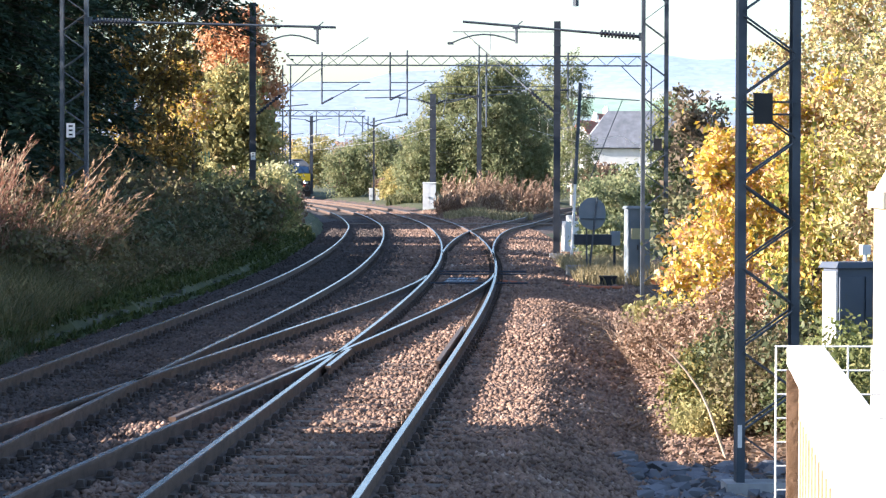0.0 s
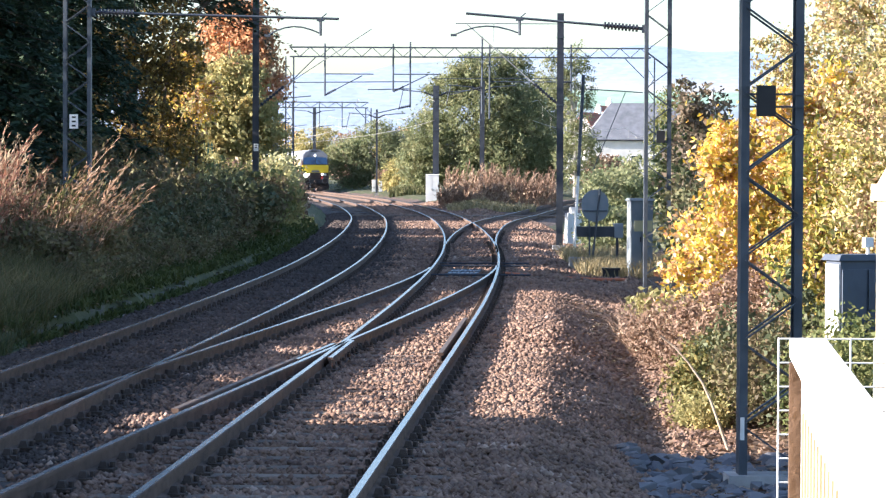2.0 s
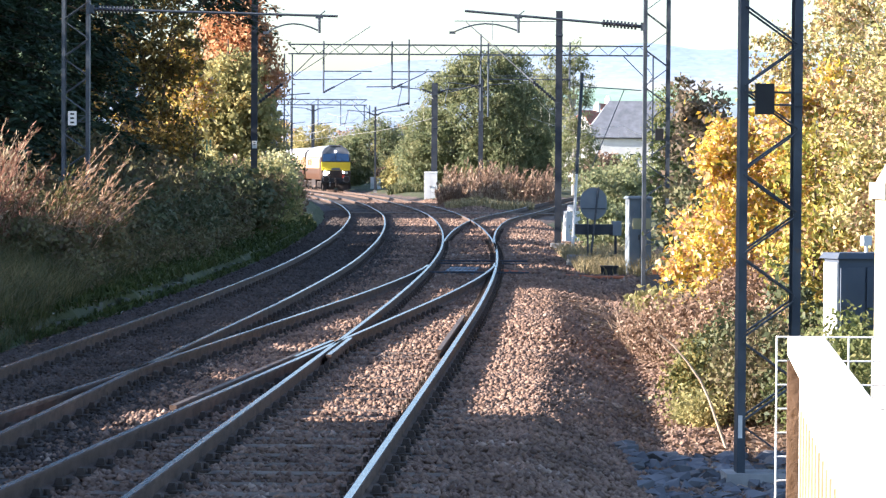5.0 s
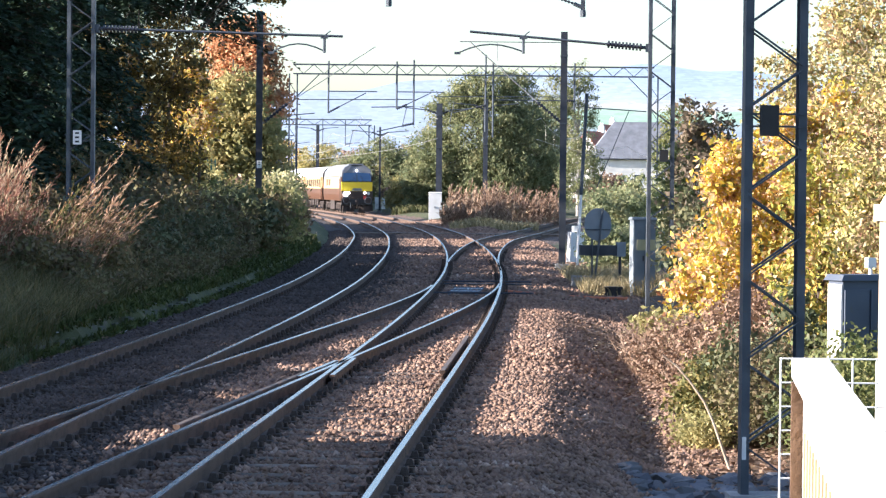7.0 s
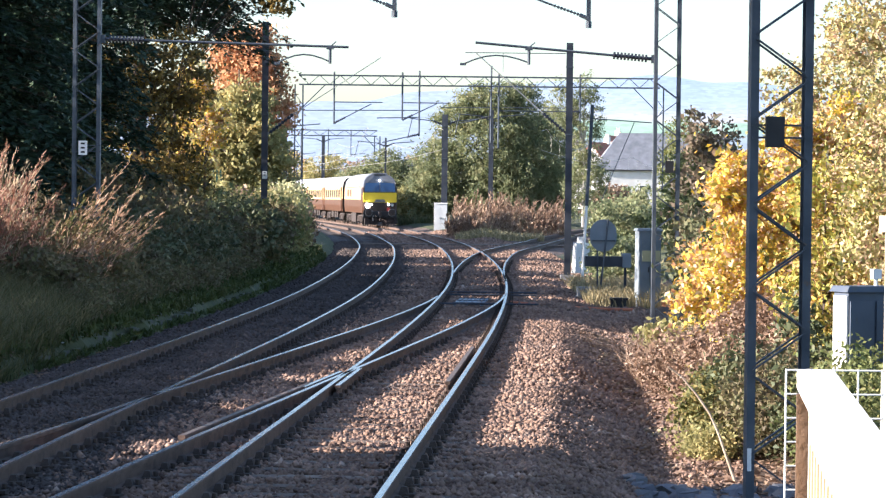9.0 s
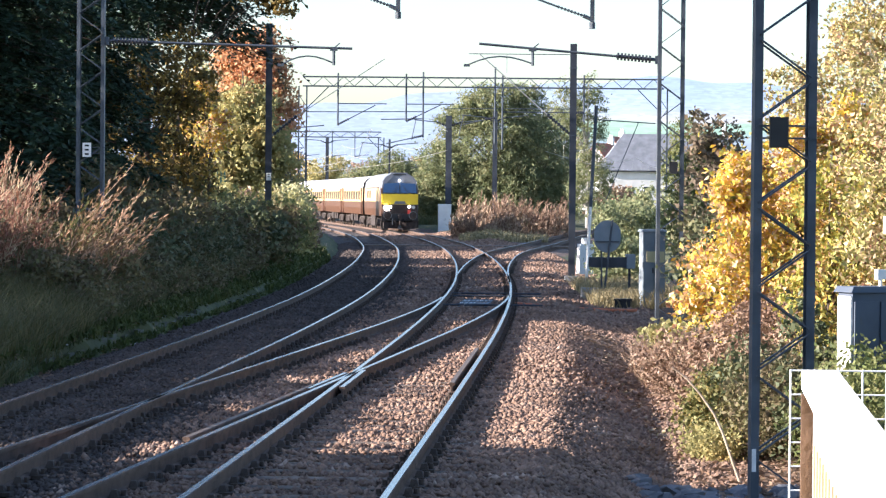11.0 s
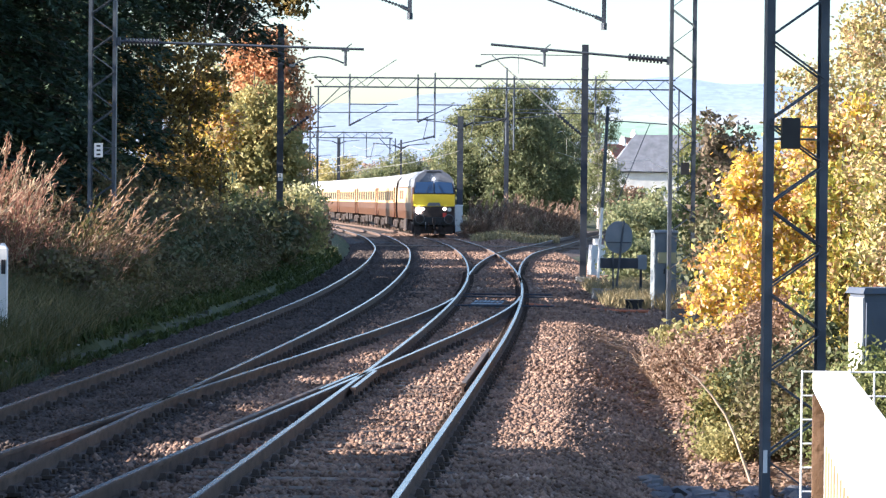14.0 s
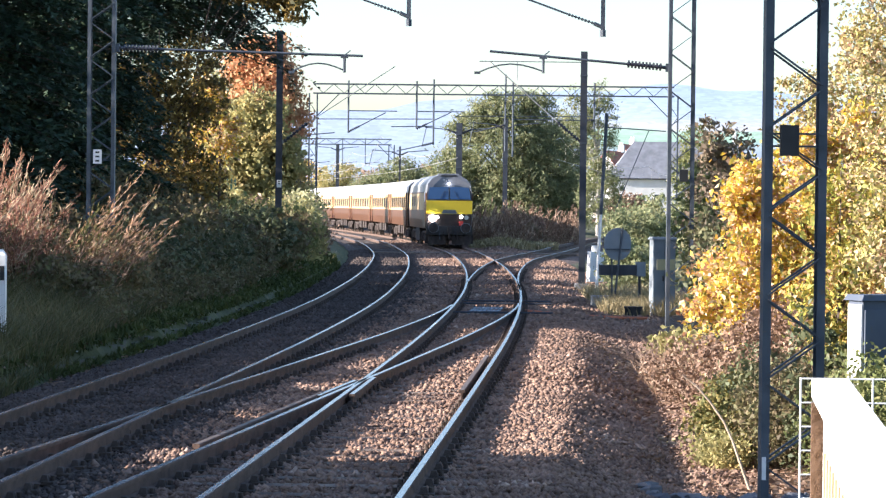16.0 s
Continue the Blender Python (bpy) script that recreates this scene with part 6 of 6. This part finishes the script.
    part("horn_grille", Build().box((0, front - 0.72, 3.86), (1.0, 0.3, 0.12), taper=0.8), M_BLACK, t)
    part("roof_hood", Build().box((0, front - 1.35, 3.94), (1.25, 1.2, 0.12), taper=0.85), M_LOCO_GREY, t)
    part("lower_panel", Build().box((0, front + 0.005, 1.48), (2.4, 0.03, 0.64)), M_SKIRT, t)
    part("headlight", Build().tube((0.92, front, 1.56), (0.92, front + 0.09, 1.56), 0.17, n=14), M_LAMP, t, "lit white headlight")
    part("marker_light", Build().tube((0.64, front, 1.64), (0.64, front + 0.07, 1.64), 0.07, n=12), M_LAMP_SMALL, t)
    part("marker_light", Build().tube((-0.64, front, 1.66), (-0.64, front + 0.07, 1.66), 0.09, n=12), M_LAMP_SMALL, t)
    part("headlight", Build().tube((-0.92, front, 1.62), (-0.92, front + 0.07, 1.62), 0.12, n=14), M_PALE_INSUL, t, "unlit round lamp")
    part("jumper_box", Build().box((-0.64, front + 0.06, 1.3), (0.22, 0.14, 0.24)), M_RED, t, "small red box")
    part("buffer_beam", Build().box((0, front + 0.02, 0.92), (2.5, 0.16, 0.46)), M_BLACK, t)
    for s in (-1, 1):
        u = part("buffer", Build().tube((s * 0.87, front, 1.06), (s * 0.87, front + 0.45, 1.06), 0.13, n=12).tube((s * 0.87, front + 0.45, 1.06), (s * 0.87, front + 0.5, 1.06), 0.26, n=18), M_UNDER, t)
        part("buffer_rim", Build().tube((s * 0.87, front + 0.42, 1.06), (s * 0.87, front + 0.47, 1.06), 0.28, n=18), M_CAB, u)
        part("step", Build().box((s * 1.15, front - 0.3, 0.45), (0.3, 0.3, 0.5)), M_UNDER, t)
    part("coupling", Build().box((0, front + 0.2, 0.95), (0.2, 0.4, 0.3)).tube((0, front + 0.35, 0.9), (0, front + 0.3, 0.45), 0.05), M_UNDER, t)
    for x in (-0.45, -0.25, 0.3, 0.5):
        part("brake_hose", Build().path([(x, front + 0.1, 0.85), (x + 0.03, front + 0.24, 0.7), (x, front + 0.2, 0.42)], 0.03), M_UNDER if x < 0.4 else M_STEEL, t)
    part("snowplough", Build().box((-0.65, front - 0.1, 0.38), (1.0, 0.12, 0.45), rz=-14).box((0.65, front - 0.1, 0.38), (1.0, 0.12, 0.45), rz=14), M_UNDER, t)
    part("fuel_tank", Build().box((0, 0, 0.65), (2.4, 4.5, 0.75)), M_UNDER, t)
    for y in (5.6, -5.6):
        bogie(t, y, (-2.05, 0.0, 2.05), 0.57)
    return t


def make_coach():
    t = thing("passenger_coach", "umber and cream passenger coach with pale roof and rows of windows", "railway coach", group="train coaches")
    prof = profile(1.36, 1.0, 3.0, 3.93)
    k = len(prof)
    H = COACH_HALF
    rings = [[(x * s, y, z) for x, z in prof] for y, s in ((H, 0.97), (H - 0.15, 1), (-H + 0.15, 1), (-H, 0.97))]

    def slot(i, j):
        if j == -1:
            return 3
        if j in (0, 1, k - 2, k - 3):
            return 0
        if j in (2, k - 4):
            return 1
        return 2 if 3 <= j <= k - 5 else 3

    part("body", loft(rings, slot), (M_UMBER, M_COACH_CREAM, M_ROOF, M_UNDER), t)
    for s in (-1, 1):
        for i in range(7):
            y = H - 2.85 - i * 2.4
            w = part("window", Build().box((s * 1.372, y, 2.44), (0.05, 1.15, 0.62)), M_COACH_GLASS, t)
            for zz in (2.78, 2.1):
                part("window_frame", Build().box((s * 1.375, y, zz), (0.05, 1.35, 0.05)), M_COACH_CREAM, w)
        for y in (H - 0.62, -H + 0.62):
            part("door", Build().box((s * 1.365, y, 2.02), (0.05, 0.95, 2.02)), M_DOOR, t, "dark umber end door")
        part("waist_line", Build().box((s * 1.385, 0, 1.98), (0.02, 2 * H - 0.4, 0.05)), M_COACH_CREAM, t)
    part("gangway", Build().box((0, H + 0.2, 2.15), (1.1, 0.4, 2.2)).box((0, -H - 0.2, 2.15), (1.1, 0.4, 2.2)), M_UNDER, t, "black rubber gangway")
    b = Build()
    for y, l in ((-2.5, 2.2), (0.6, 1.6), (2.8, 1.4)):
        b.box((0, y, 0.72), (2.3, l, 0.55))
    part("underframe_boxes", b, M_UNDER, t)
    part("roof_vent", Build().box((0, 3, 3.82), (0.5, 0.8, 0.12), taper=0.8).box((0, -4, 3.82), (0.5, 0.8, 0.12), taper=0.8), M_ROOF, t)
    for y in (7.1, -7.1):
        bogie(t, y, (-1.3, 1.3), 0.46)
    return t


TRAIN = [(make_loco(), 5.6, LOCO_HALF + 0.5)]
for _ in range(7):
    TRAIN.append((make_coach(), 7.1, COACH_HALF + 0.45))


def motions():
    """The train rolls along the main line towards the station."""
    s0 = float(np.interp(-281.5, -TABLE_Y, TABLE_S)) - LOCO_HALF

    def gone(t):
        # slows a little on the way in
        return 8.52 * t - 0.0165 * t * t

    times = [i * 0.5 for i in range(33)]
    back = 0.0
    for n, (ob, pivot, half) in enumerate(TRAIN):
        if n:
            back += TRAIN[n - 1][2] + half
        rows = []
        for t in times:
            s = s0 + gone(t) - back
            f, r = along(s + pivot), along(s - pivot)
            c = (f + r) / 2
            d = f - r
            rows.append((t, pose(c.x, c.y, c.z, 0, 0, math.degrees(math.atan2(-d.x, d.y)))))
        walk(ob, rows)
    for w, y, r in WHEELS:
        walk(w, [(i / 15, pose(0, y, r, -math.degrees(gone(i / 15) / r), 0, 0)) for i in range(241)])


motions()
